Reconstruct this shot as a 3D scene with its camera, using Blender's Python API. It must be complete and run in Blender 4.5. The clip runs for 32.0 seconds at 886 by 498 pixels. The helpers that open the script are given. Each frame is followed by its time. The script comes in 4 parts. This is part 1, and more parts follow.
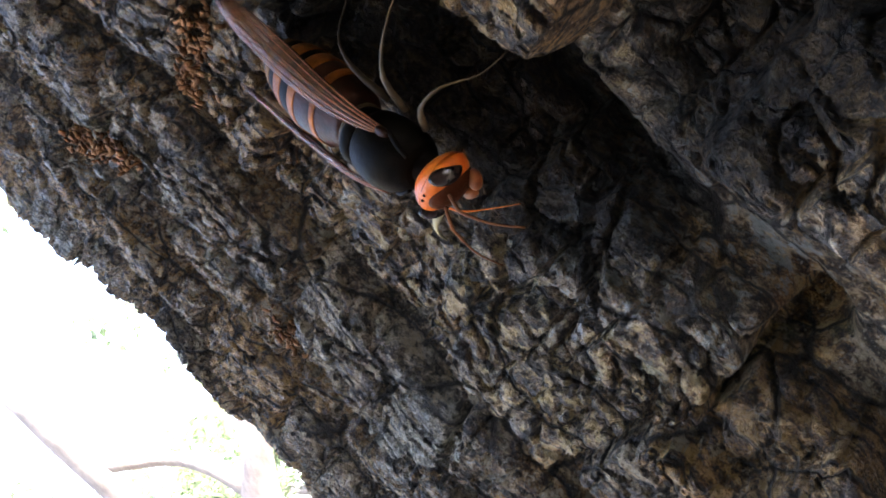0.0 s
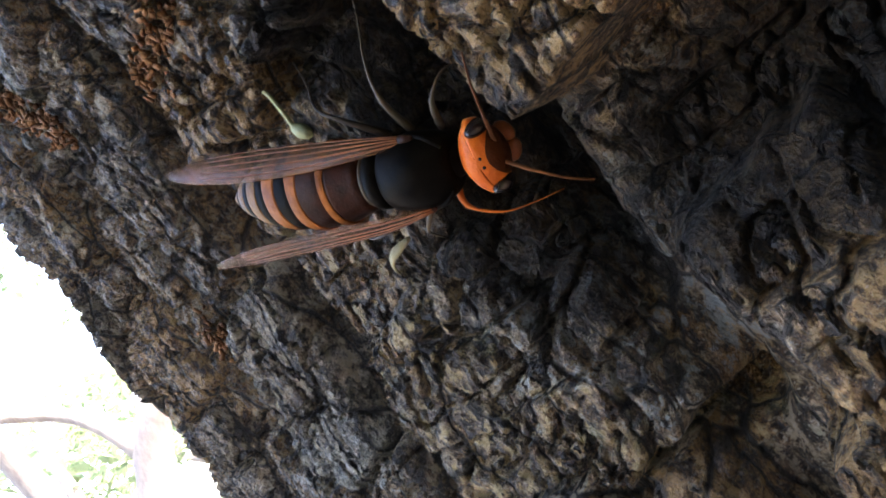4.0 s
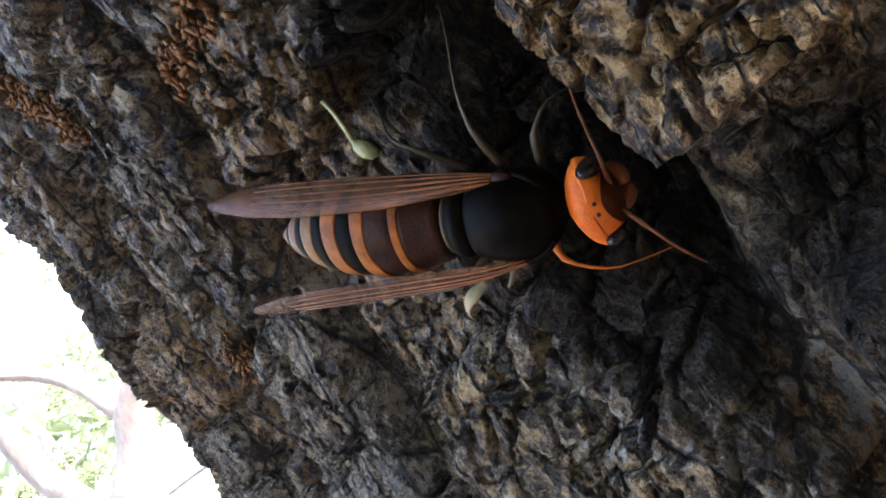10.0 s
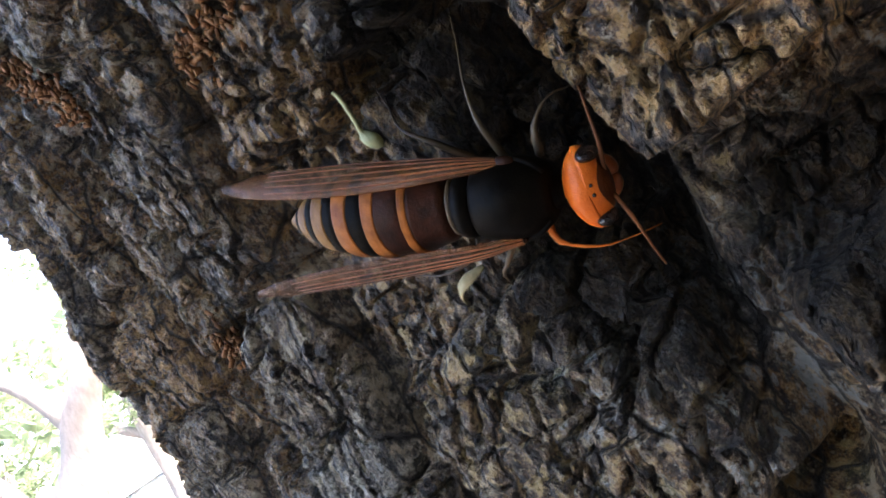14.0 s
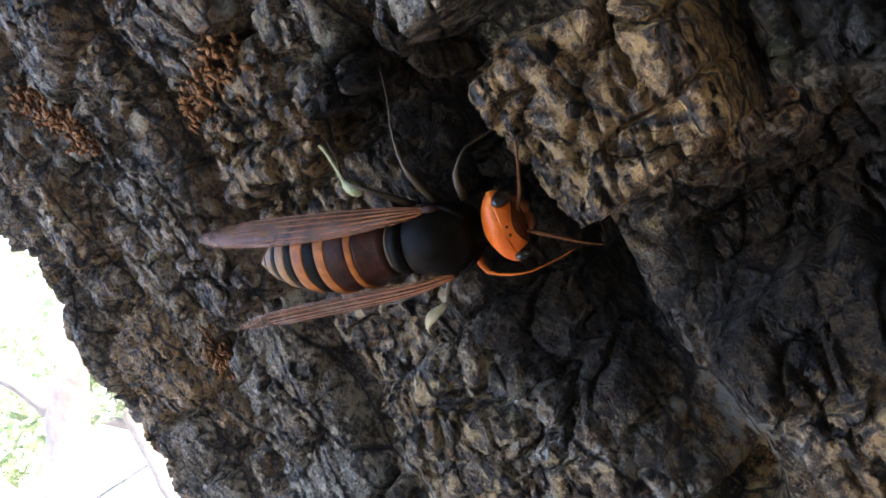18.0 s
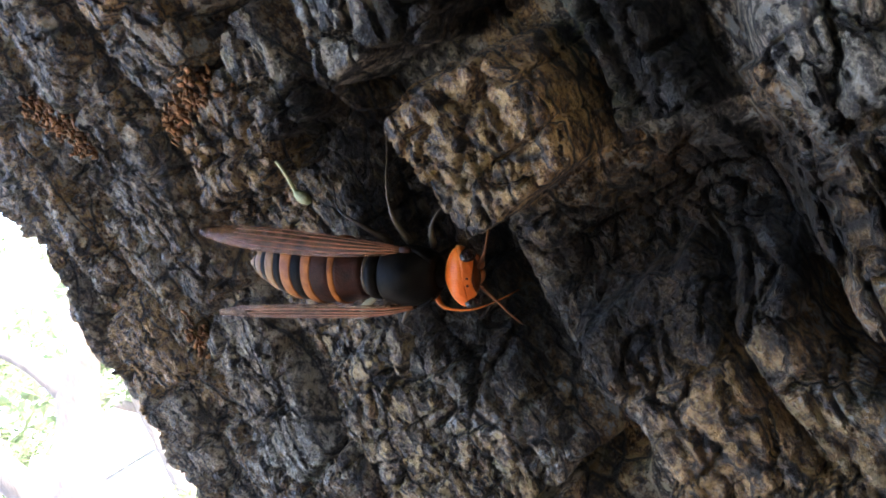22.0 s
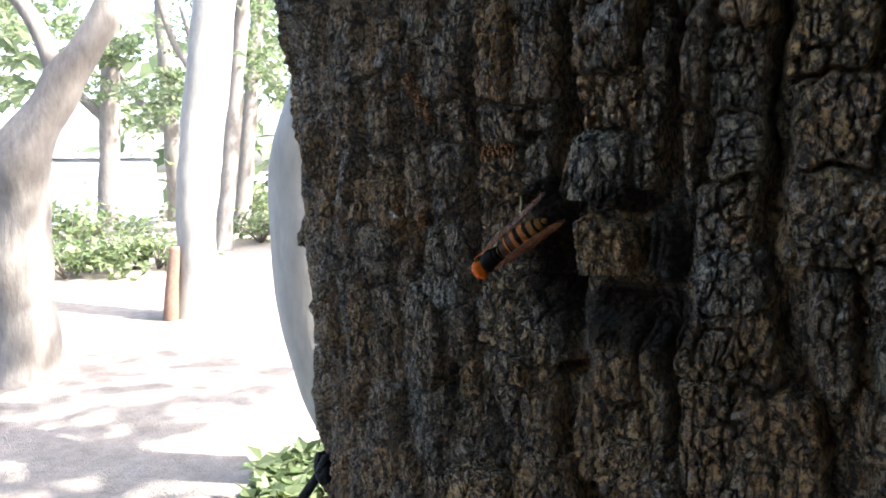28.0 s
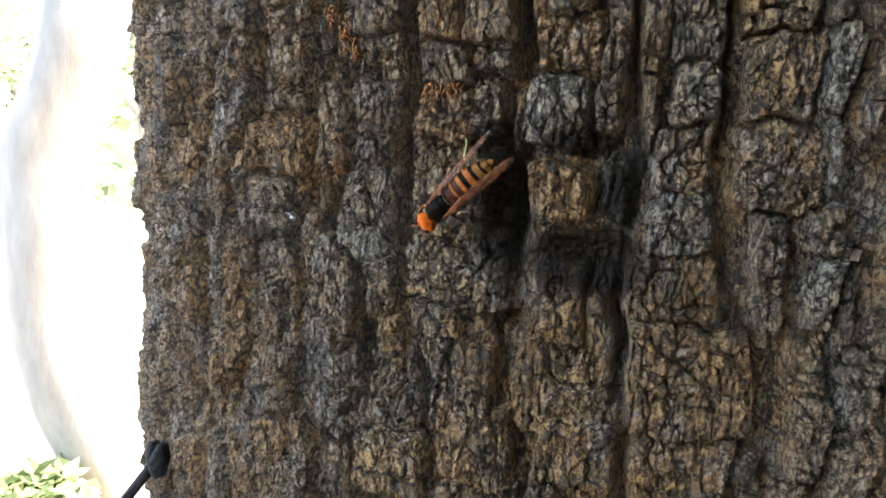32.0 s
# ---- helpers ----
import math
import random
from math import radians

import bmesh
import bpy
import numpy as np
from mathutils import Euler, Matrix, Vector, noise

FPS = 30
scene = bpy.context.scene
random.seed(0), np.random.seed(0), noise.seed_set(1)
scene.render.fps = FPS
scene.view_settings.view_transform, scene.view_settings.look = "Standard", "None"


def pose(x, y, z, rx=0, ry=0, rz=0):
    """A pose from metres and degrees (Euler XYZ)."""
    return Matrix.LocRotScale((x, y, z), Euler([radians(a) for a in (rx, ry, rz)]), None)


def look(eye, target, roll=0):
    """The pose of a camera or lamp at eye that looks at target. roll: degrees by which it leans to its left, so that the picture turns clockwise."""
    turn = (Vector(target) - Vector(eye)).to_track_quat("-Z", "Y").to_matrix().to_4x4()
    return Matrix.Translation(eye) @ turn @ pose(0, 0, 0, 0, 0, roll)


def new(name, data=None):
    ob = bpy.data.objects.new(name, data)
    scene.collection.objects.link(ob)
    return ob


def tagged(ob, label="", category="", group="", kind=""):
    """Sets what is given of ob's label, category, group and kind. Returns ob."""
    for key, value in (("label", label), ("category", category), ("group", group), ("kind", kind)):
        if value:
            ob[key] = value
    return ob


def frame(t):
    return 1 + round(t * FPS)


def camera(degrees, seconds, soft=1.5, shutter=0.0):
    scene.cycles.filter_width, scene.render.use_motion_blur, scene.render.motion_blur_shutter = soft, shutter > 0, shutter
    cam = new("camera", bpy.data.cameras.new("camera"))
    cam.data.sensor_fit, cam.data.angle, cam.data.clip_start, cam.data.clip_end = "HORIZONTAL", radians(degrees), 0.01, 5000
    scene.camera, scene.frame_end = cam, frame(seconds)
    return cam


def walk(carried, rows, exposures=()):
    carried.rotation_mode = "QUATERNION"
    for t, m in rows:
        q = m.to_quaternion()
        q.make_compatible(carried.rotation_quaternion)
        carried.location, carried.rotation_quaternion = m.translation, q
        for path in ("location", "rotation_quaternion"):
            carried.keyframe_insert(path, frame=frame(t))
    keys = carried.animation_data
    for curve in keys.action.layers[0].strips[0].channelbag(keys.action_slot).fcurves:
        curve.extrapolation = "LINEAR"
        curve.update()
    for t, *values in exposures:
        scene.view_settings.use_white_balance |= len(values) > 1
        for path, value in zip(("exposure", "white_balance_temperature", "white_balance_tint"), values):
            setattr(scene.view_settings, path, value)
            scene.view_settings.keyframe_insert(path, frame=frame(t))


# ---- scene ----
# ---- camera ----
cam = camera(60.45, 32.0, soft=1.7)
PATH = [
    (0.0, pose(0.0351, -0.3578, 1.1938, 104.46, 44.17, 56.07)),
    (0.5, pose(0.0389, -0.3585, 1.1970, 102.76, 44.08, 54.49)),
    (1.0, pose(0.0427, -0.3581, 1.1961, 102.95, 43.41, 54.94)),
    (1.5, pose(0.0380, -0.3622, 1.1994, 102.64, 42.62, 53.86)),
    (2.0, pose(0.0402, -0.3630, 1.2019, 101.26, 42.17, 51.93)),
    (2.5, pose(0.0425, -0.3586, 1.2002, 100.22, 41.37, 51.85)),
    (3.0, pose(0.0398, -0.3598, 1.2002, 98.93, 39.90, 49.56)),
    (3.5, pose(0.0373, -0.3588, 1.1998, 98.01, 39.41, 47.65)),
    (5.5, pose(0.0317, -0.3513, 1.2009, 94.64, 38.96, 45.58)),
    (6.0, pose(0.0312, -0.3530, 1.2029, 94.42, 38.83, 44.75)),
    (6.5, pose(0.0347, -0.3535, 1.2045, 94.76, 39.05, 45.35)),
    (7.0, pose(0.0367, -0.3553, 1.2056, 94.19, 39.24, 45.53)),
    (7.5, pose(0.0333, -0.3551, 1.2049, 94.60, 38.46, 44.90)),
    (8.0, pose(0.0330, -0.3516, 1.2056, 95.97, 37.92, 46.19)),
    (8.5, pose(0.0293, -0.3514, 1.2059, 94.53, 37.70, 44.29)),
    (9.0, pose(0.0295, -0.3507, 1.2086, 92.89, 38.30, 43.54)),
    (9.5, pose(0.0250, -0.3524, 1.2088, 92.97, 37.87, 43.26)),
    (10.0, pose(0.0276, -0.3519, 1.2100, 93.91, 37.37, 45.24)),
    (10.5, pose(0.0265, -0.3543, 1.2121, 92.51, 37.34, 43.02)),
    (11.0, pose(0.0288, -0.3536, 1.2115, 93.70, 37.05, 44.21)),
    (11.5, pose(0.0318, -0.3525, 1.2101, 94.24, 36.31, 44.83)),
    (12.0, pose(0.0302, -0.3500, 1.2087, 94.13, 36.13, 43.92)),
    (12.5, pose(0.0265, -0.3499, 1.2076, 93.37, 35.91, 42.40)),
    (13.0, pose(0.0293, -0.3501, 1.2106, 92.00, 36.72, 42.21)),
    (13.5, pose(0.0273, -0.3538, 1.2092, 93.41, 35.71, 42.46)),
    (15.5, pose(0.0326, -0.3608, 1.2104, 91.83, 33.81, 39.28)),
    (16.0, pose(0.0374, -0.3606, 1.2126, 91.79, 34.13, 40.89)),
    (16.5, pose(0.0352, -0.3686, 1.2156, 91.53, 33.98, 40.39)),
    (17.0, pose(0.0366, -0.3731, 1.2151, 92.54, 33.05, 40.72)),
    (17.5, pose(0.0380, -0.3687, 1.2118, 93.65, 33.02, 42.29)),
    (18.0, pose(0.0359, -0.3617, 1.2107, 92.81, 33.31, 40.84)),
    (18.5, pose(0.0348, -0.3587, 1.2083, 92.70, 32.90, 40.39)),
    (19.0, pose(0.0374, -0.3579, 1.2081, 92.47, 33.01, 41.43)),
    (19.5, pose(0.0372, -0.3591, 1.2076, 92.14, 32.84, 40.20)),
    (20.0, pose(0.0420, -0.3620, 1.2098, 91.82, 33.13, 39.79)),
    (20.5, pose(0.0410, -0.3654, 1.2081, 91.31, 32.96, 39.26)),
    (21.0, pose(0.0452, -0.3730, 1.2109, 91.84, 32.40, 39.46)),
    (21.5, pose(0.0485, -0.3731, 1.2091, 93.06, 32.03, 40.77)),
    (22.0, pose(0.0511, -0.3674, 1.2062, 92.78, 31.80, 41.77)),
    (22.5, pose(0.0488, -0.3676, 1.2053, 92.61, 31.00, 40.14)),
    (23.0, pose(0.0494, -0.3721, 1.2045, 92.20, 30.90, 39.47)),
    (23.5, pose(0.0503, -0.3800, 1.2050, 91.84, 30.83, 39.56)),
    (24.0, pose(0.0533, -0.3896, 1.2067, 91.14, 28.90, 39.59)),
    (24.5, pose(0.0586, -0.3992, 1.2053, 90.18, 26.30, 39.70)),
    (25.0, pose(0.0619, -0.4087, 1.2068, 87.58, 24.00, 40.91)),
    (25.5, pose(0.0577, -0.4187, 1.2121, 86.62, 18.95, 43.55)),
    (27.5, pose(0.0858, -0.4728, 1.2287, 83.89, 2.62, 38.76)),
    (28.0, pose(0.1088, -0.4850, 1.2372, 83.80, 0.79, 40.48)),
    (28.5, pose(0.0965, -0.4884, 1.2250, 84.90, -3.25, 34.69)),
    (29.0, pose(0.0627, -0.4942, 1.2191, 85.22, -3.70, 23.89)),
    (29.5, pose(0.0649, -0.4935, 1.2229, 84.10, -3.11, 19.28)),
    (30.0, pose(0.0697, -0.5070, 1.2285, 84.48, -3.97, 19.08)),
    (30.5, pose(0.0643, -0.5129, 1.2271, 85.63, -4.14, 18.18)),
    (31.0, pose(0.0672, -0.5056, 1.2273, 84.44, -3.35, 19.50)),
    (31.5, pose(0.0625, -0.5068, 1.2261, 84.32, -2.79, 20.15)),
    (32.0, pose(0.0605, -0.5032, 1.2175, 84.71, -2.60, 22.39)),
]

EXPOSURES = [(0.0, 4.60, 6500, 17), (3.0, 4.65, 6500, 17), (6.0, 4.50, 6500, 17), (13.0, 4.45, 6500, 17), (17.0, 4.65, 6300, 17), (19.0, 4.60, 6350, 17), (22.0, 4.75, 6300, 17), (23.5, 4.90, 6300, 17), (25.0, 4.85, 6350, 17), (25.6, 4.35, 6350, 17),
             (27.4, 3.25, 6300, 10), (28.2, 3.35, 6300, 10), (28.7, 3.75, 6600, 12), (29.3, 4.6, 7000, 12), (29.8, 4.95, 7200, 12), (31.0, 4.95, 7300, 12), (32.0, 4.85, 7200, 12)]
walk(cam, PATH, EXPOSURES)

# ---- world and light ----
SUN_AZ, SUN_EL = 62.0, 50.0      # degrees east of +y, and above the horizon
world = bpy.data.worlds.new("sky")
scene.world = world
world.use_nodes = True
wn = world.node_tree
sky = wn.nodes.new("ShaderNodeTexSky")
sky.sky_type, sky.sun_disc = "NISHITA", False
sky.sun_elevation, sky.sun_rotation = radians(SUN_EL), radians(SUN_AZ)
sky.air_density, sky.dust_density = 1.0, 4.0
wn.links.new(sky.outputs["Color"], wn.nodes["Background"].inputs["Color"])
wn.nodes["Background"].inputs["Strength"].default_value = 0.15
sun = new("sun", bpy.data.lights.new("sun", "SUN"))
sun.data.energy, sun.data.angle, sun.data.color = 3.4, radians(0.6), (1.0, 0.95, 0.86)
d = Vector((math.sin(radians(SUN_AZ)) * math.cos(radians(SUN_EL)), math.cos(radians(SUN_AZ)) * math.cos(radians(SUN_EL)), math.sin(radians(SUN_EL))))
sun.matrix_basis = look(d * 30, (0, 0, 0))


# ---- the barked tree's frame: its axis, girth and lean ----
RAD = 0.3048
TREE = Matrix.Translation((0, 0, 1.2)) @ Matrix.Rotation(radians(-5), 4, Vector((-math.cos(radians(35)), -math.sin(radians(35)), 0)))


def on_bark(u, z, lift):
    """The place u mm round the girth, z mm up and lift mm out, in the tree's frame."""
    a = u / 1000 / RAD
    r = RAD + lift / 1000
    return Vector((math.sin(a) * r, -math.cos(a) * r, z / 1000))


# ---- materials ----
class Mat:
    """A small builder for node materials."""

    def __init__(self, name, rough=0.8, metal=0.0, spec=0.4):
        self.m = bpy.data.materials.new(name)
        self.m.use_nodes = True
        self.t = self.m.node_tree
        self.b = self.t.nodes["Principled BSDF"]
        self.b.inputs["Roughness"].default_value = rough
        self.b.inputs["Metallic"].default_value = metal
        self.b.inputs["Specular IOR Level"].default_value = spec
        geo = self.t.nodes.new("ShaderNodeNewGeometry")
        self.world = geo.outputs["Position"]
        self.island = geo.outputs["Random Per Island"]
        self.obj = self.t.nodes.new("ShaderNodeTexCoord").outputs["Object"]
        self.rand = self.t.nodes.new("ShaderNodeObjectInfo").outputs["Random"]

    def mapped(self, vec, scale):
        n = self.t.nodes.new("ShaderNodeMapping")
        n.inputs["Scale"].default_value = scale
        self.t.links.new(vec, n.inputs["Vector"])
        return n.outputs["Vector"]

    def noise(self, vec, scale, detail=6, rough=0.6, stretch=(1, 1, 1)):
        n = self.t.nodes.new("ShaderNodeTexNoise")
        n.inputs["Scale"].default_value, n.inputs["Detail"].default_value, n.inputs["Roughness"].default_value = scale, detail, rough
        self.t.links.new(self.mapped(vec, stretch), n.inputs["Vector"])
        return n.outputs["Fac"]

    def cells(self, vec, scale, feature="F1", stretch=(1, 1, 1)):
        n = self.t.nodes.new("ShaderNodeTexVoronoi")
        n.feature = feature
        n.inputs["Scale"].default_value = scale
        self.t.links.new(self.mapped(vec, stretch), n.inputs["Vector"])
        return n.outputs["Distance"]

    def ramp(self, fac, stops):
        n = self.t.nodes.new("ShaderNodeValToRGB")
        e = n.color_ramp.elements
        while len(e) < len(stops):
            e.new(0.5)
        for k, (p, c) in zip(e, stops):
            k.position, k.color = p, (*c, 1)
        self.t.links.new(fac, n.inputs["Fac"])
        return n.outputs["Color"]

    def math(self, op, a, b):
        n = self.t.nodes.new("ShaderNodeMath")
        n.operation = op
        for s, v in zip(n.inputs, (a, b)):
            if isinstance(v, (int, float)):
                s.default_value = v
            else:
                self.t.links.new(v, s)
        return n.outputs[0]

    def mix(self, fac, a, b, kind="MIX"):
        n = self.t.nodes.new("ShaderNodeMix")
        n.data_type, n.blend_type = "RGBA", kind
        for s, v in ((n.inputs[0], fac), (n.inputs[6], a), (n.inputs[7], b)):
            if isinstance(v, (int, float)):
                s.default_value = v
            elif isinstance(v, tuple):
                s.default_value = (*v, 1)
            else:
                self.t.links.new(v, s)
        return n.outputs[2]

    def bump(self, height, dist, strength=1.0, under=None):
        n = self.t.nodes.new("ShaderNodeBump")
        n.inputs["Distance"].default_value, n.inputs["Strength"].default_value = dist, strength
        self.t.links.new(height, n.inputs["Height"])
        if under:
            self.t.links.new(under, n.inputs["Normal"])
        self.t.links.new(n.outputs["Normal"], self.b.inputs["Normal"])
        return n.outputs["Normal"]

    def color(self, c):
        if isinstance(c, tuple):
            self.b.inputs["Base Color"].default_value = (*c, 1)
        else:
            self.t.links.new(c, self.b.inputs["Base Color"])
        return self

    def put(self, key, v):
        if isinstance(v, (int, float)):
            self.b.inputs[key].default_value = v
        else:
            self.t.links.new(v, self.b.inputs[key])
        return self


def bark_material(name, rusty, lichened, scale=(0.54, 0.42, 0.27)):
    """rusty, lichened: how much of the surface is red-brown and how much is grown over with grey lichen; scale: the colour of its dry scales."""
    k = Mat(name, 0.6, spec=0.42)
    p = k.world
    broad = k.noise(p, 55, 5, 0.6, (1, 1, 0.6))
    grain = k.noise(p, 900, 7, 0.78, (1, 1, 0.7))
    speck = k.noise(p, 1900, 4, 0.7)
    brown = k.ramp(grain, [(0.41, (0.026, 0.018, 0.012)), (0.495, (0.165, 0.102, 0.058)), (0.58, (0.54, 0.39, 0.24))])
    rust = k.ramp(grain, [(0.41, (0.045, 0.022, 0.010)), (0.495, (0.33, 0.165, 0.055)), (0.58, (0.72, 0.43, 0.17))])
    grey = k.ramp(grain, [(0.41, (0.030, 0.030, 0.030)), (0.495, (0.225, 0.195, 0.15)), (0.58, (0.62, 0.55, 0.43))])
    moss = k.ramp(grain, [(0.36, (0.025, 0.034, 0.014)), (0.64, (0.17, 0.19, 0.075))])
    c = k.mix(k.ramp(broad, [(rusty, (0, 0, 0)), (rusty + 0.1, (0.9, 0.9, 0.9))]), brown, rust)
    lichen = k.noise(p, 38, 6, 0.65, (1.2, 1.2, 0.7))
    c = k.mix(k.ramp(lichen, [(lichened, (0, 0, 0)), (lichened + 0.1, (0.9, 0.9, 0.9))]), c, grey)
    c = k.mix(k.ramp(k.noise(p, 90, 4, 0.6), [(0.60, (0, 0, 0)), (0.68, (0.7, 0.7, 0.7))]), c, moss)
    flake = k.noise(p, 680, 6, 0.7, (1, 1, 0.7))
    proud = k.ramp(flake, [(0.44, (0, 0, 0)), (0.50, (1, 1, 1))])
    # shade painted into the colour of the low gaps between flakes
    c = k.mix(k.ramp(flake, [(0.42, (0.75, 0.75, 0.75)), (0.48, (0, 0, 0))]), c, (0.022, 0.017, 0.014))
    c = k.mix(k.ramp(flake, [(0.53, (0, 0, 0)), (0.58, (0.85, 0.85, 0.85))]), c, k.mix(k.ramp(lichen, [(0.53, (0, 0, 0)), (0.57, (1, 1, 1))]), scale, (0.50, 0.49, 0.45)))
    c = k.mix(k.ramp(speck, [(0.57, (0, 0, 0)), (0.64, (0.75, 0.75, 0.75))]), c, k.mix(0.5, scale, (0.55, 0.51, 0.45)))
    c = k.mix(k.math("MULTIPLY", k.rand, 0.3), c, (0.06, 0.05, 0.042))
    # black, wet stains where sap has run; shade of nearby hollows is painted likewise
    blackened = None
    for centre, size in SAP_AND_SHADE:
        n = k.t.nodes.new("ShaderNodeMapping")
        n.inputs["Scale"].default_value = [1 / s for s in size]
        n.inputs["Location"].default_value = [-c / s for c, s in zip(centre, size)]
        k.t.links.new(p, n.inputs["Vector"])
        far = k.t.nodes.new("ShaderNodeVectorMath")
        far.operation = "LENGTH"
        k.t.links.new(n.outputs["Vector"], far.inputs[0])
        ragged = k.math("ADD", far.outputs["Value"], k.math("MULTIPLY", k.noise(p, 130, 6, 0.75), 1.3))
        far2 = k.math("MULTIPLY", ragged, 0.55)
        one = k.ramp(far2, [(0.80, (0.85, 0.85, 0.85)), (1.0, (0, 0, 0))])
        blackened = one if blackened is None else k.math("MAXIMUM", blackened, one)
    c = k.mix(blackened, c, (0.012, 0.009, 0.007))
    k.put("Roughness", k.ramp(blackened, [(0.0, (0.52, 0.52, 0.52)), (1.0, (0.66, 0.66, 0.66))]))
    k.put("Specular IOR Level", k.ramp(blackened, [(0.0, (0.40, 0.40, 0.40)), (1.0, (0.12, 0.12, 0.12))]))
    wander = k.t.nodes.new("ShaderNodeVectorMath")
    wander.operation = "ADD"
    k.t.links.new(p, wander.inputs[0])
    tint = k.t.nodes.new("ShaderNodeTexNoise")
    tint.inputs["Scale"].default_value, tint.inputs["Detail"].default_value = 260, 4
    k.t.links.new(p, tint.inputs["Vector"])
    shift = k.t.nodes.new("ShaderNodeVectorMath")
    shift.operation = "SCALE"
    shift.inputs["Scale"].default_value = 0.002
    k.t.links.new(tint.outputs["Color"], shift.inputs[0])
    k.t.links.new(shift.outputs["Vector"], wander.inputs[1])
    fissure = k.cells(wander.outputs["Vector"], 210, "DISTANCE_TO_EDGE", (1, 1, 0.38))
    # crack lines are painted near-black, standing in for the shade in them
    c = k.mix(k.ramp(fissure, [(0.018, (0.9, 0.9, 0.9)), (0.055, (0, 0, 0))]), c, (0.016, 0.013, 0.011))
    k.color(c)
    f2 = k.math("MINIMUM", fissure, 0.06)
    h = k.math("ADD", k.math("ADD", k.math("MULTIPLY", grain, 0.9), k.math("MULTIPLY", speck, 0.75)), k.math("MULTIPLY", proud, 0.28))
    under = k.bump(h, 0.0044, 1.0)
    k.bump(f2, 0.008, 0.7, under)
    return k.m


def simple(name, stops, scale=40, rough=0.8, bump=0.002, stretch=(1, 1, 1), spec=0.3):
    k = Mat(name, rough, spec=spec)
    n = k.noise(k.obj, scale, 6, 0.65, stretch)
    big = k.noise(k.obj, scale * 0.13, 3, 0.6, stretch)
    both = k.math("ADD", k.math("MULTIPLY", n, 0.6), k.math("MULTIPLY", big, 0.4))
    k.color(k.ramp(both, stops))
    if bump:
        k.bump(n, bump)
    return k.m


# centres and sizes of the sap stains and of the hollows' painted shade, in metres
SAP_AND_SHADE = [(TREE @ on_bark(u, z, 0), (w / 1000, 0.03, h / 1000)) for u, z, w, h in ((-4, 33, 8, 20), (-6, 49, 8, 7), (20, 20.5, 18, 9.5), (27, 40, 4, 12), (16, 51, 9, 3.5))]
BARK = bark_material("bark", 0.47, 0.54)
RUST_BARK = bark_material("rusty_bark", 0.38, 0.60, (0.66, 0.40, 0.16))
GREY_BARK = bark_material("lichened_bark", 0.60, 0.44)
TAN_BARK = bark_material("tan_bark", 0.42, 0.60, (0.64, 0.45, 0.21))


def leaf_material(name, a, b):
    k = Mat(name, 0.5, spec=0.4)
    k.color(k.ramp(k.island, [(0.0, a), (1.0, b)]))
    k.put("Subsurface Weight", 0.0)
    t = k.t.nodes.new("ShaderNodeBsdfTranslucent")
    mixs = k.t.nodes.new("ShaderNodeMixShader")
    col = k.ramp(k.island, [(0.0, tuple(v * 1.6 for v in a)), (1.0, tuple(v * 1.5 for v in b))])
    k.t.links.new(col, t.inputs["Color"])
    mixs.inputs[0].default_value = 0.5
    k.t.links.new(k.b.outputs[0], mixs.inputs[1])
    k.t.links.new(t.outputs[0], mixs.inputs[2])
    k.t.links.new(mixs.outputs[0], k.t.nodes["Material Output"].inputs["Surface"])
    return k.m


LEAF = leaf_material("leaf", (0.07, 0.10, 0.05), (0.17, 0.20, 0.11))
BUSH = leaf_material("bush_leaf", (0.06, 0.09, 0.04), (0.17, 0.20, 0.10))


def leaves(bm, r, centre, size, count, long):
    """Loose leaves in a clump round the centre."""
    for _ in range(count):
        while True:
            p = Vector((r.uniform(-1, 1), r.uniform(-1, 1), r.uniform(-1, 1)))
            if p.length < 1:
                break
        p = Vector(centre) + Vector((p.x * size[0], p.y * size[1], p.z * size[2]))
        m = Euler((r.uniform(-0.9, 0.9), r.uniform(-0.9, 0.9), r.uniform(0, 6.3))).to_matrix()
        s = long * r.uniform(0.6, 1.3)
        q = [bm.verts.new(p + m @ Vector(v) * s) for v in ((0, 0, 0), (0.5, 0.28, 0.06), (1, 0, -0.05), (0.5, -0.28, 0.06))]
        bm.faces.new(q)




# ---- helpers for things ----
def link(name, me, material, parent=None, label=""):
    ob = new(name, me)
    if material and not me.materials:
        me.materials.append(material)
    ob.parent = parent
    if label:
        tagged(ob, label)
    return ob


def part(name, bm, material, parent, label="", smooth=True):
    me = bpy.data.meshes.new(name)
    bm.to_mesh(me)
    bm.free()
    if smooth:
        me.shade_smooth()
    return link(name, me, material, parent, label)


def tube(bm, pts, radii, sides=10, caps=True, flat=1.0):
    """Adds a tapering tube along the points to bm."""
    rings, prev = [], None
    pts = [Vector(p) for p in pts]
    for i, p in enumerate(pts):
        d = (pts[min(i + 1, len(pts) - 1)] - pts[max(i - 1, 0)]).normalized()
        a = prev - d * prev.dot(d) if prev else d.orthogonal()
        a = a.normalized() if a.length > 1e-6 else d.orthogonal().normalized()
        prev, b = a, d.cross(a)
        rings.append([bm.verts.new(p + (a * math.cos(q) + b * math.sin(q) * flat) * radii[i]) for q in [2 * math.pi * k / sides for k in range(sides)]])
    for r, s in zip(rings, rings[1:]):
        for k in range(sides):
            bm.faces.new((r[k], r[(k + 1) % sides], s[(k + 1) % sides], s[k]))
    if caps:
        bm.faces.new(rings[0][::-1])
        bm.faces.new(rings[-1])
    return bm


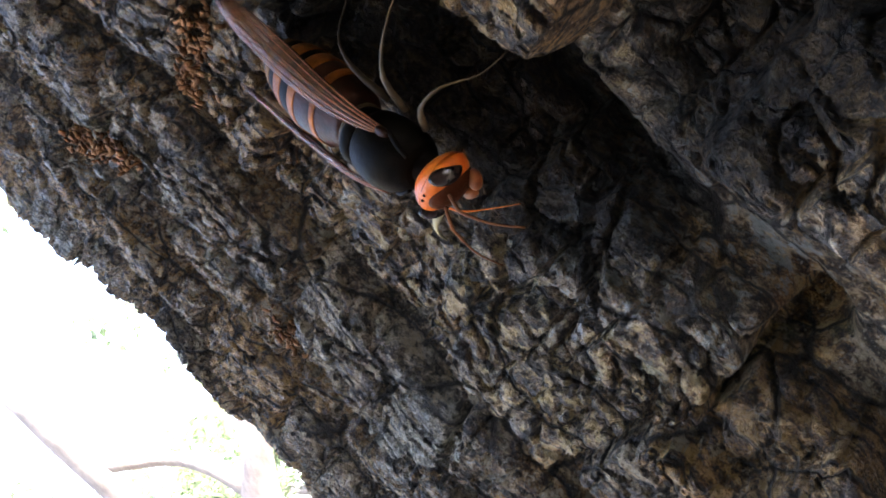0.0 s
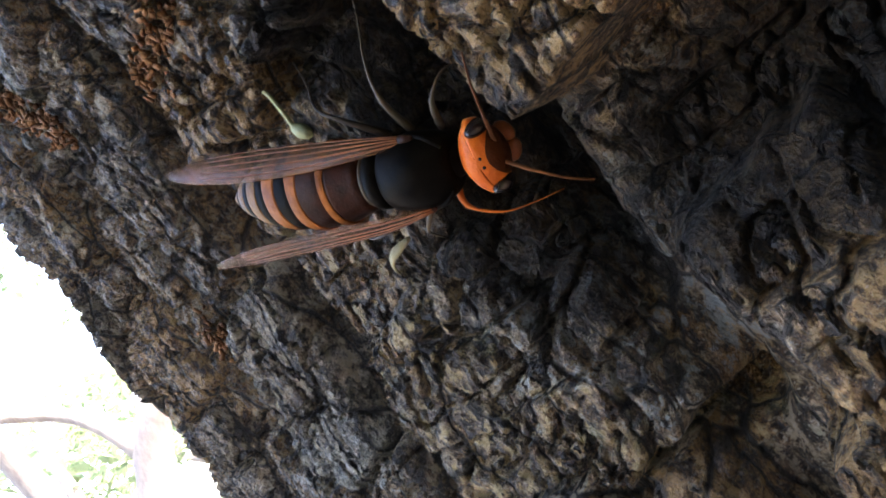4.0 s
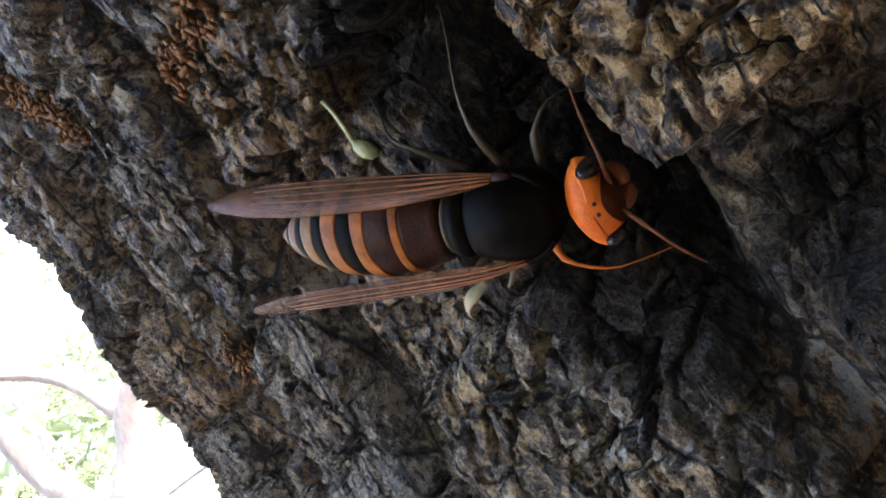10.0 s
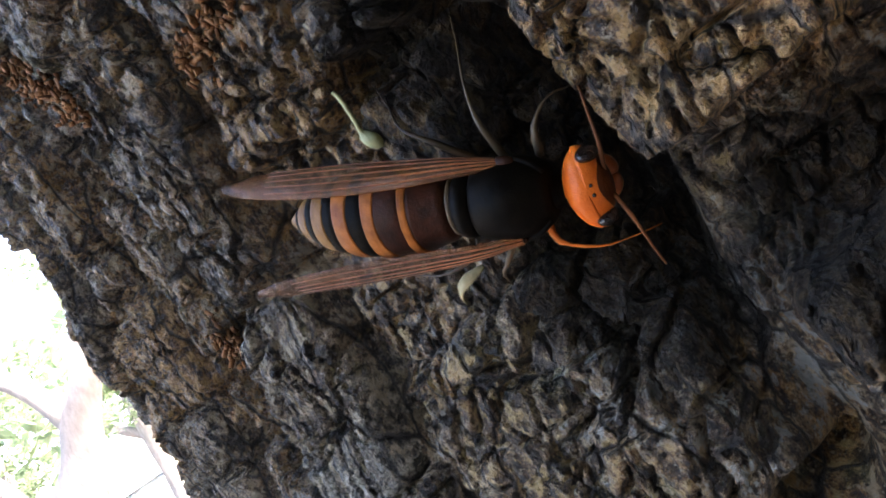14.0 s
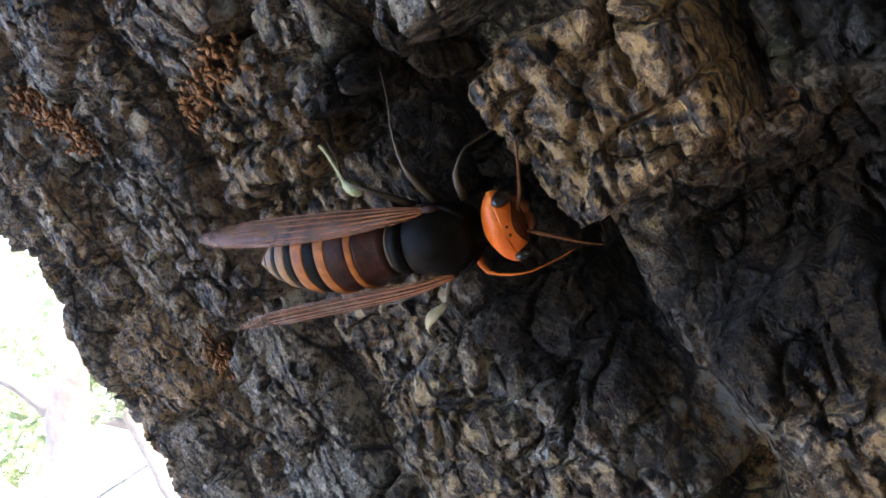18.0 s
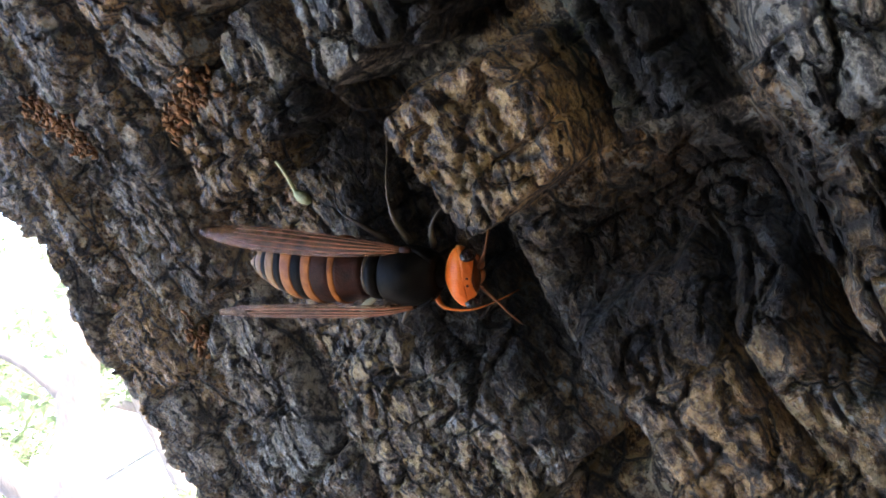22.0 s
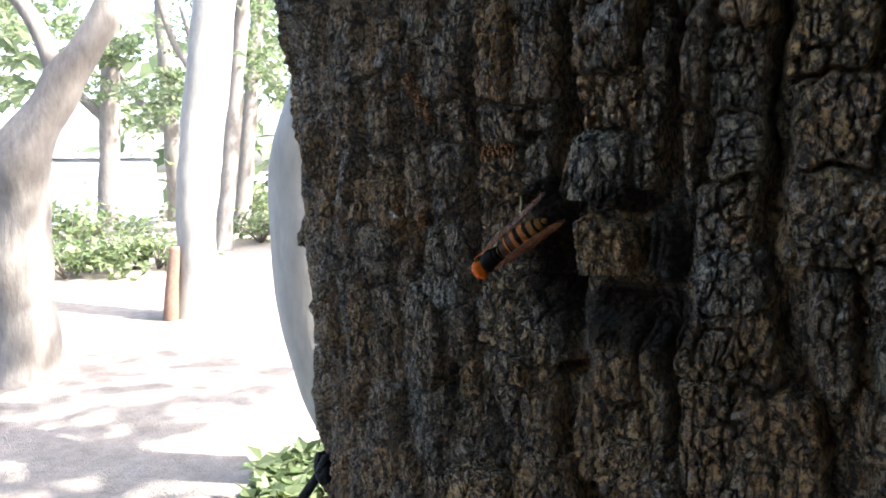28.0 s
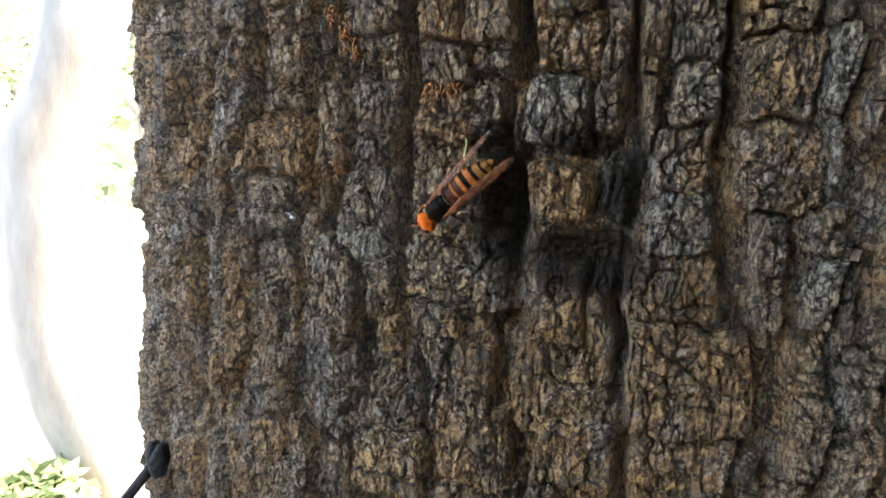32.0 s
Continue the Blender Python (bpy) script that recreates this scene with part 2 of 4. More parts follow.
def curve_points(pts, n):
    """n points on a smooth line through the given ones."""
    pts = [Vector(p) for p in pts]
    out = []
    for k in range(n):
        s = k / (n - 1) * (len(pts) - 1)
        i = min(int(s), len(pts) - 2)
        f = s - i
        p0, p1, p2, p3 = pts[max(i - 1, 0)], pts[i], pts[i + 1], pts[min(i + 2, len(pts) - 1)]
        out.append(0.5 * (2 * p1 + (p2 - p0) * f + (2 * p0 - 5 * p1 + 4 * p2 - p3) * f * f + (3 * p1 - p0 - 3 * p2 + p3) * f ** 3))
    return out


def empty(name, m, label, category, group=""):
    ob = new(name)
    ob.empty_display_size = 0.05
    ob.matrix_basis = m
    return tagged(ob, label, category, group)


# ---- the barked tree ----
rng = np.random.RandomState(7)
LATTICE = rng.rand(8, 256, 256)


def vnoise(x, y, layer=0):
    xi, yi = np.floor(x).astype(int), np.floor(y).astype(int)
    fx, fy = x - xi, y - yi
    fx, fy = fx * fx * (3 - 2 * fx), fy * fy * (3 - 2 * fy)
    g = LATTICE[layer % 8]
    a, b = g[xi & 255, yi & 255], g[(xi + 1) & 255, yi & 255]
    c, e = g[xi & 255, (yi + 1) & 255], g[(xi + 1) & 255, (yi + 1) & 255]
    return (a * (1 - fx) + b * fx) * (1 - fy) + (c * (1 - fx) + e * fx) * fy


def fbm(x, y, layer=0, octaves=4, gain=0.55):
    """Between about -1 and 1."""
    s, a, n = 0.0, 1.0, 0.0
    for k in range(octaves):
        s = s + a * (vnoise(x * 2 ** k + 17.3 * k, y * 2 ** k + 9.1 * k, layer + k) * 2 - 1)
        n += a
        a *= gain
    return s / n


def crazed(x, y, layer):
    """How near a place is to the border of its cell in an uneven net of cells: 0 on the border."""
    g, h = LATTICE[layer % 8], LATTICE[(layer + 3) % 8]
    xi, yi = np.floor(x).astype(int), np.floor(y).astype(int)
    f1, f2 = np.full(x.shape, 9.0), np.full(x.shape, 9.0)
    for dx in (-1, 0, 1):
        for dy in (-1, 0, 1):
            a, b = xi + dx, yi + dy
            d = np.hypot(a + g[a & 255, b & 255] - x, b + h[a & 255, b & 255] - y)
            f2 = np.minimum(np.maximum(f1, d), f2)
            f1 = np.minimum(f1, d)
    return f2 - f1


# Bark plates by ridge: place along the girth, height, width, length, in millimetres from the small hole.
RIDGES = {
    "third": [(-107, 88, 21, 17), (-106, 71, 21, 16), (-103, 56, 17, 16), (-83, 91, 27, 9), (-84, 81, 20, 10), (-82, 69, 24, 16), (-82, 57, 23, 8), (-86, 42, 34, 15), (-88, 22, 27, 22), (-101, 9, 15, 15), (-84, 4, 23, 15), (-89, -15, 18, 19), (-75, -12, 11, 20), (-85, -31, 27, 15), (-85, -42, 23, 11), (-103, -64, 19, 38), (-83, -56, 22, 16), (-73, -67, 17, 13)],
    "fourth": [(-64, 91, 12, 10), (-47, 87, 22, 18), (-65, 73, 8, 22), (-61, 50, 15, 24), (-43, 52, 18, 24), (-56, 69, 9, 14), (-48, 70, 7, 13), (-40, 71, 10, 13), (-64, 31, 9, 16), (-46, 26, 21, 24), (-67, 12, 13, 23), (-58, 1, 23, 35), (-56, -22, 27, 12), (-57, -38, 17, 18), (-54, -56, 17, 21)],
    "fifth": [(-40, 5, 14, 19), (-35, -11, 12, 16), (-37, -32, 24, 19), (-33, -50, 25, 19)],
    "sixth": [(-27, 89, 16, 27), (-23, 69, 20, 11), (-11, 89, 18, 28), (-5, 71, 9, 9), (-23, 56, 22, 13), (-10, 58, 11, 13), (-18, 37, 30, 25), (-15, 15, 30, 22), (-25, -5, 6, 10), (-17, -2, 11, 8), (-11, -15, 20, 19), (-7, -37, 23, 27)],
    "seventh": [(8, 93, 17, 20), (10, 76, 19, 14), (22, 82, 9, 21), (10, 59, 17, 18), (0, 56, 5, 17), (23, 62, 9, 14), (12, 39, 18, 15), (27, 41, 9, 18), (16, 22, 27, 16), (15, 8, 15, 21), (26, 1, 9, 24), (8, -16, 11, 27), (19, -8, 15, 9), (20, -18, 21, 11), (22, -33, 26, 20)],
    "eighth": [(32, 89, 8, 31), (42, 99, 12, 13), (43, 82, 15, 20), (33, 64, 7, 16), (44, 65, 14, 14), (42, 48, 17, 18), (44, 33, 16, 15), (43, 16, 25, 17), (49, -9, 33, 30), (50, -32, 29, 15)],
    "ninth": [(61, 93, 20, 25), (74, 94, 7, 26), (63, 70, 20, 20), (77, 73, 8, 20), (65, 48, 23, 21), (78, 54, 5, 16), (65, 29, 11, 17), (77, 34, 12, 14), (67, 13, 10, 14), (82, 16, 16, 20), (78, -2, 12, 18), (93, -6, 11, 24), (81, -23, 12, 24), (97, -26, 11, 16)],
    "tenth": [(85, 94, 13, 27), (89, 70, 13, 20), (95, 51, 9, 16), (97, 79, 5, 35), (104, 53, 9, 16), (97, 22, 12, 41), (108, 22, 8, 39), (107, -15, 10, 34), (116, -15, 8, 34), (105, 94, 11, 30), (111, 66, 11, 23), (119, 35, 17, 34), (126, 3, 18, 30), (130, -22, 18, 19)],
}
PROUD = {(12, 39): 11.0, (16, 22): 2.0, (-15, 15): 8.0, (10, 59): 9.5, (49, -9): 9.5, (-7, -37): 8.0, (27, 41): 6.0, (-18, 37): 5.5}

RUSTY = {(12, 39), (15, 8), (8, -16), (49, -9), (8, 93), (10, 76), (-27, 89), (43, 16), (22, -33), (-7, -37), (-11, -15), (-17, -2), (-35, -11), (63, 70), (-103, -64), (-86, 42), (-23, 56), (0, 56), (50, -32)}
TAN = {(-15, 15), (-18, 37), (-25, -5), (16, 22), (26, 1), (19, -8), (20, -18), (-37, -32), (-33, -50), (65, 48), (61, 93)}
GREYISH = {(10, 59), (27, 41), (43, 82), (44, 65), (74, 94), (77, 73), (78, 54), (97, 79), (104, 53), (108, 22), (116, -15), (82, 16), (-46, 26), (-56, -22), (93, -6), (44, 33)}

# Deep furrows between the ridges, as lines of places in millimetres.
FURROWS = [
    [(-70, 132), (-70, 96), (-70, 56), (-74, 18), (-69, -19), (-65, -66), (-63, -119)],
    [(-37, 133), (-37, 97), (-35, 61), (-36, 31), (-33, 15), (-30, -2), (-22, -23), (-19, -51), (-19, -120)],
    [(-4, 133), (-3, 97), (-1, 68), (-2, 52), (1, 24), (3, 11), (-1, -4), (3, -27), (8, -43), (10, -121)],
    [(23, 134), (25, 98), (28, 70), (33, 35), (30, 9), (31, -7), (37, -37), (39, -123)],
    [(49, 145), (49, 101), (50, 72), (50, 50), (55, 20), (64, 5), (66, -13), (65, -35), (63, -127)],
    [(76, 147), (76, 103), (81, 75), (84, 45), (87, 35), (84, 8), (87, -18), (89, -129)],
    [(-56, 69), (-55, 41), (-61, 22), (-47, 9), (-44, -23), (-46, -44)],
    [(-100, 91), (-95, 54), (-107, 34), (-103, 4), (-97, -23), (-106, -56)],
    [(89, 147), (89, 95), (97, 59), (101, 32), (111, -15), (114, -130)],
]


def bark_plates():
    """Rows of u, z, width, length, thickness: the plates seen near, then those that carry the pattern on round the trunk."""
    r = random.Random(11)
    out = [(u, z, w, h, PROUD.get((u, z), r.uniform(6.4, 9.6))) for key, some in RIDGES.items() for u, z, w, h in some]
    taken = list(out)
    u = -330.0
    while u < 330:
        w = r.uniform(12, 20) if u > -112 else r.uniform(13, 21)
        z = -330 + r.uniform(0, 20)
        while z < 330:
            h = r.uniform(14, 42) if u > -112 else r.uniform(12, 30)
            uc, zc = u + w / 2 + r.uniform(-1.5, 1.5), z + h / 2
            if not any(abs(uc - a) < c / 2 + 2 and abs(zc - b) < e / 2 + 2 for a, b, c, e, _ in taken):
                out.append((uc, zc, w, h, r.uniform(6.0, 9.8) if u > -112 else r.uniform(5.2, 10.6)))
            z += h
        u += w
    return out


def far_furrows():
    """Wandering furrows that carry the pattern on where the bark is seen at a slant."""
    r = random.Random(23)
    out, u = [], -400.0
    while u < -120:
        w, lines = 0.0, []
        for k in range(22):
            w = 0.7 * w + r.uniform(-2.5, 2.5)
            lines.append((u + w, -320 + 31 * k))
        out.append(lines)
        u += r.uniform(15, 25)
    return out


def spread(lo, hi, a, b, fine, coarse):
    """Coordinates from lo to hi, close together between a and b."""
    out, x = [], lo
    while x < hi:
        out.append(x)
        far = max(a - x, x - b, 0)
        x += min(coarse, fine + far * 0.008)
    return np.array(out + [hi])


def relief(U, Z, plates):
    """Height of the bark over the trunk's round, in millimetres, and the plate that each place belongs to."""
    Uw = U + 2.6 * fbm(U / 16, Z / 16, 0, 2) + 0.55 * fbm(U / 2.6, Z / 3.4, 2)
    Zw = Z + 3.6 * fbm(U / 9, Z / 14, 3, 3) + 0.6 * fbm(U / 2.2, Z / 2.8, 5)
    H = np.full(U.shape, -1.0)
    ID = np.full(U.shape, -1)
    for n, (u, z, w, h, thick) in enumerate(plates):
        lean = ((n * 37) % 11 - 5) * 0.012
        i0, i1 = np.searchsorted(U[:, 0], (u - w / 2 - 7, u + w / 2 + 7))
        j0, j1 = np.searchsorted(Z[0], (z - h / 2 - 7, z + h / 2 + 7))
        if i1 <= i0 or j1 <= j0:
            continue
        x, y = Uw[i0:i1, j0:j1] - u, Zw[i0:i1, j0:j1] - z
        x = x - lean * y
        gap = -1.2 + ((n * 29) % 7) * 0.16 + (2.3 if u < -62 else 0.3)
        ex = np.clip((w / 2 - gap - np.abs(x) - 2.4 * np.clip(np.abs(y) / h * 2 - 0.8, 0, 1)) / ((1.1 + 0.22 * thick) if (u, z) not in PROUD else 0.8 + 0.14 * thick), 0, 1)
        ey = np.clip((h / 2 + 0.25 - np.abs(y)) / 0.7, 0, 1)
        ex, ey = 1 - (1 - ex) ** 2, 1 - (1 - ey) ** 2
        joint = (0.15, 0.6, 0.35, 0.7)[n % 4] if (u, z) not in PROUD else 0.1
        e = ex * (joint + (1 - joint) * ey)
        tilt = ((n * 53) % 13 - 6) / 6 * 0.9
        side = ((n * 71) % 9 - 4) / 4 * 0.9
        crown = 0.9 * (1 - np.clip((2 * x / w) ** 2, 0, 1)) + tilt * y / h * 2.4 + side * x / w * 2.4
        new_h = e * (thick + crown) - 1.0
        better = (new_h > H[i0:i1, j0:j1]) & (e > 0.02)
        H[i0:i1, j0:j1] = np.where(better, new_h, H[i0:i1, j0:j1])
        ID[i0:i1, j0:j1] = np.where(better, n, ID[i0:i1, j0:j1])
    # cracks across, where one plate ends and the next begins
    across = np.zeros(U.shape)
    across[:, :-1] = (ID[:, :-1] != ID[:, 1:]) & (ID[:, :-1] >= 0) & (ID[:, 1:] >= 0)
    step = np.gradient(Z, axis=1)
    reach = np.zeros(U.shape)
    for k in range(-4, 5):
        reach = np.maximum(reach, np.roll(across, k, 1) * np.exp(-(k * step / 0.75) ** 2))
    near_by = np.exp(-(((U - 0) / 42) ** 2 + ((Z - 30) / 42) ** 2) ** 2)
    H = H - reach * np.clip(0.7 + 1.5 * fbm(U / 18, Z / 15, 5, 2), 0, 1) * (4.8 - 2.6 * near_by) * np.clip((H + 1) / 4, 0, 1)
    patch = np.clip(0.75 + 1.3 * fbm(U / 45, Z / 19, 6, 2), 0.15, 1.25)
    sway = 1.6 * fbm(Z / 9, U / 60, 4, 2)
    width = 1.5 + 1.2 * fbm(U / 30, Z / 18, 2, 2)
    for line in FURROWS + far_furrows():
        line = sorted((z, u) for u, z in line)
        zs, us = np.array(line).T
        at = np.interp(Zw[:, :], zs, us)
        run = np.clip((Z - zs[0]) / 6, 0, 1) * np.clip((zs[-1] - Z) / 6, 0, 1) * patch
        at = at + sway
        H = H - run * 10.5 * np.exp(-((Uw - at) / width) ** 2) * np.clip((H + 1) / 5, 0.4, 1)
    lumps = 1.3 * fbm(U / 8, Z / 12, 1, 3) + 0.2 - 0.8 * np.abs(fbm(U / 2.4, Z / 7.0, 4, 2))
    split = np.clip(1 - np.abs(fbm(U / 3.4, Z / 13.0, 6, 2)) * 18, 0, 1) * 1.9 + np.clip(1 - np.abs(fbm(U / 10.0, Z / 4.4, 7, 2)) * 24, 0, 1) * 2.8
    on = np.clip((H + 1) / 3, 0, 1)
    H = H + lumps * (0.3 + 0.7 * on) - split * on
    wu, wz = U + 1.2 * fbm(U / 4, Z / 4, 3, 2), Z + 1.6 * fbm(U / 4, Z / 4, 5, 2)
    ru, rz = wu + 0.35 * fbm(U / 0.9, Z / 0.9, 1, 2), wz + 0.45 * fbm(U / 0.9, Z / 0.9, 4, 2)
    coarse_net = np.clip(1 - crazed(ru / 5.4, rz / 11.0, 1) / 0.085, 0, 1) ** 0.6
    block_net = np.clip(1 - crazed(ru / 2.4, rz / 6.0, 6) / 0.11, 0, 1) ** 0.6
    fine_net = np.clip(1 - crazed(ru / 1.1, rz / 2.0, 4) / 0.22, 0, 1) ** 0.7
    patchy = np.clip(0.5 + 1.6 * fbm(U / 14, Z / 14, 6, 2), 0.1, 1)
    broken = np.clip(0.5 + 1.8 * fbm(U / 9, Z / 13, 3, 2), 0, 1)
    pits = np.clip(fbm(U / 1.4, Z / 2.0, 5, 2) - 0.14, 0, 0.5) * 1.6 * broken
    H = H + 1.7 * np.clip((-65 - U) / 25, 0, 1) * on * fbm(U / 5, Z / 9, 2, 3)
    H = H - on * ((3.6 - 1.3 * near_by) * coarse_net * np.maximum(patchy, 0.25) + 0.8 * block_net * broken ** 2 + 0.3 * fine_net * np.maximum(1 - broken, 0.3) + pits)
    H = H + 0.3 * fbm(U / 0.85, Z / 1.3, 2, 2)
    H = H - 7.0 * np.exp(-(((U + 0.5) / 3.0) ** 2 + ((Z - 1.4) / 3.0) ** 2) ** 2)
    H = H - 7.0 * np.exp(-(((U + 3.5) / 5.5) ** 2 + ((Z - 33) / 13) ** 2) ** 2)
    H = H - 7.5 * np.exp(-(((U - 19.5) / 13) ** 2 + ((Z - 21.5) / 7) ** 2) ** 2)
    H = H + 3.0 * fbm(U / 120, Z / 160, 3, 2) - 5.6 + 4.5 * np.clip((-105 - U) / 30, 0, 1) * fbm(U / 26, Z / 30, 5, 2) + 3.0 * np.clip((-120 - U) / 40, 0, 1) * fbm(U / 9, Z / 11, 2, 2)
    # the trunk is a little flatter on both flanks, with one knob on the outline
    H = H - 4.5 * np.clip((U - 35) / 35, 0, 1) - 4.6 * np.clip((-108 - U) / 20, 0, 1) + 3.6 * np.clip((-150 - U) / 25, 0, 1) - 2.6 * np.clip((-215 - U) / 25, 0, 1) + 0.045 * Z * np.clip((-140 - U) / 40, 0, 1) * np.clip((230 + U) / 30, 0.3, 1)
    H = H + 6.0 * np.exp(-(((U + 243) / 14) ** 2 + ((Z - 8) / 13) ** 2))
    return H, ID


def sheet(name, verts, faces, normals, material, parent, label=""):
    used, inv = np.unique(faces, return_inverse=True)
    v = verts[used]
    c = v.mean(0)
    me = bpy.data.meshes.new(name)
    me.vertices.add(len(v))
    me.vertices.foreach_set("co", (v - c).astype(np.float32).ravel())
    n = len(faces)
    me.loops.add(4 * n)
    me.loops.foreach_set("vertex_index", inv.astype(np.int32).ravel())
    me.polygons.add(n)
    me.polygons.foreach_set("loop_start", np.arange(0, 4 * n, 4, dtype=np.int32))
    me.update(calc_edges=True)
    me.shade_smooth()
    me.normals_split_custom_set_from_vertices(normals[used].tolist())
    ob = link(name, me, material, parent, label)
    ob.location = Vector(c) 
    return ob


def build_tree():
    tree = empty("bark_tree", TREE, "broad tree trunk with thick brown furrowed bark in blocky plates", "tree")
    plates = bark_plates()
    us = spread(-420, 330, -75, 40, 0.31, 1.6)
    zs = spread(-300, 330, -10, 75, 0.31, 1.6)
    U, Z = np.meshgrid(us, zs, indexing="ij")
    H, ID = relief(U, Z, plates)
    A, r = U / 1000 / RAD, RAD + H / 1000
    P = np.stack([np.sin(A) * r, -np.cos(A) * r, Z / 1000], -1)
    N = np.cross(np.gradient(P, axis=0), np.gradient(P, axis=1))
    N /= np.linalg.norm(N, axis=-1, keepdims=True)
    nu, nz = U.shape
    k = np.arange(nu * nz).reshape(nu, nz)
    F = np.stack([k[:-1, :-1], k[1:, :-1], k[1:, 1:], k[:-1, 1:]], -1).reshape(-1, 4)
    idf = ID.ravel()[F]
    same = (idf == idf[:, :1]).all(1) & (idf[:, 0] >= 0)
    near = sorted(range(len(plates)), key=lambda n: (plates[n][0] + 20) ** 2 + (plates[n][1] - 25) ** 2)[:300]
    rank = np.zeros(len(plates) + 1, bool)
    rank[near] = True
    own = same & rank[idf[:, 0]]
    V, NN, idf_of = P.reshape(-1, 3), N.reshape(-1, 3), ID.ravel()
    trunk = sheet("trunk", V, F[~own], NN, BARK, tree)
    base = Vector(trunk.location)
    order = np.argsort(idf[:, 0][own], kind="stable")
    Fo, io = F[own][order], idf[:, 0][own][order]
    cuts = np.flatnonzero(np.diff(io)) + 1
    for some in np.split(Fo, cuts):
        if len(some) > 6:
            u, z = plates[idf_of[some[0, 0]]][:2]
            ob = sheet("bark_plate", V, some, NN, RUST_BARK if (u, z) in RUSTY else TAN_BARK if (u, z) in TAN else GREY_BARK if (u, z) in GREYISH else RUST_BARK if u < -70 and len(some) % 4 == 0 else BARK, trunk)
            ob.location = ob.location - base
    # the far side, the foot and the upper trunk, which carry the same bark more coarsely
    for name, z0, z1, a0, a1 in (("trunk_back", -300, 330, 330, 2 * math.pi * RAD * 1000 - 420), ("trunk_foot", -1330, -299, -420, 2 * math.pi * RAD * 1000 - 420), ("trunk_top", 329, 3600, -420, 2 * math.pi * RAD * 1000 - 420)):
        us, zs = np.linspace(a0, a1, 150), np.linspace(z0, z1, 110)
        U2, Z2 = np.meshgrid(us, zs, indexing="ij")
        wrap = 2 * math.pi * RAD * 1000
        t = np.clip((U2 - (wrap - 480)) / 60, 0, 1)
        h2 = -2 + 3 * np.sin(U2 / wrap * 2 * math.pi * 60 + 3 * fbm(U2 / 60, Z2 / 60, 1)) + 2 * fbm(U2 / 20, Z2 / 20, 2) * (1 - t)
        if z0 < -400:
            h2 = h2 + 90 * np.clip((-Z2 - 900) / 430, 0, 1) ** 2
        A2, r2 = U2 / 1000 / RAD, RAD + h2 / 1000
        P2 = np.stack([np.sin(A2) * r2, -np.cos(A2) * r2, Z2 / 1000], -1)
        N2 = np.cross(np.gradient(P2, axis=0), np.gradient(P2, axis=1))
        N2 /= np.linalg.norm(N2, axis=-1, keepdims=True)
        a, b = U2.shape
        k = np.arange(a * b).reshape(a, b)
        F2 = np.stack([k[:-1, :-1], k[1:, :-1], k[1:, 1:], k[:-1, 1:]], -1).reshape(-1, 4)
        sheet(name, P2.reshape(-1, 3), F2, N2.reshape(-1, 3), BARK, tree)
    # unseen limbs and leaves, added above to shade the bark
    r = random.Random(31)
    bm = bmesh.new()
    for q in range(9):
        a = radians(-100 + 23 * q)
        end = Vector((math.cos(a), math.sin(a), 0)) * r.uniform(2.2, 4.0) + Vector((0, 0, r.uniform(3.4, 5.2)))
        limb = bmesh.new()
        pts = curve_points([(0, 0, 2.4 + 0.1 * q), end * 0.4 + Vector((0, 0, 1.9)), end], 10)
        tube(limb, pts, [0.16 - 0.014 * i for i in range(10)], 12)
        part("limb", limb, BARK, tree)
        for _ in range(7):
            leaves(bm, r, pts[r.randrange(4, 10)] + Vector((r.gauss(0, 0.8), r.gauss(0, 0.8), r.gauss(0.2, 0.5))), (1.2, 1.2, 0.5), 170, 0.3)
    # unseen leaf clumps added overhead to hold back skylight from front and right
    for q in range(80):
        a, d = radians(r.uniform(-92, 45)), r.uniform(0.6, 4.6)
        leaves(bm, r, (math.cos(a) * d, math.sin(a) * d, r.uniform(2.2, 4.2)), (0.9, 0.9, 0.4), 120, 0.3)
    part("crown", bm, LEAF, tree, smooth=False)
    return tree


# ---- the hornet ----
def shell(name, stops, scale, rough, spec=0.5, bump=0.0):
    k = Mat(name, rough, spec=spec)
    n = k.noise(k.obj, scale, 4, 0.6)
    k.color(k.ramp(n, stops))
    if bump:
        k.bump(k.noise(k.obj, scale * 6, 3, 0.6), bump)
    return k.m


ORANGE = shell("orange_shell", [(0.3, (0.33, 0.05, 0.005)), (0.7, (0.54, 0.115, 0.010))], 300, 0.36, 0.12, bump=0.00012)
DARK = shell("dark_shell", [(0.3, (0.0012, 0.0009, 0.0007)), (0.7, (0.0045, 0.0032, 0.002))], 900, 0.45, 0.025, bump=0.00003)
BAND = shell("band_shell", [(0.3, (0.10, 0.028, 0.006)), (0.7, (0.28, 0.085, 0.016))], 600, 0.42, 0.06, bump=0.00005)
PALE = shell("pale_band_shell", [(0.3, (0.09, 0.038, 0.010)), (0.7, (0.19, 0.088, 0.024))], 600, 0.42, 0.05, bump=0.00005)
BROWN = shell("brown_shell", [(0.3, (0.010, 0.004, 0.0025)), (0.7, (0.038, 0.011, 0.005))], 600, 0.4, 0.08, bump=0.00005)
LEG = shell("leg_shell", [(0.3, (0.014, 0.008, 0.004)), (0.7, (0.045, 0.027, 0.013))], 600, 0.5, 0.1)
EYE = shell("eye_shell", [(0.4, (0.010, 0.006, 0.005)), (0.6, (0.024, 0.012, 0.009))], 900, 0.22, 0.25)


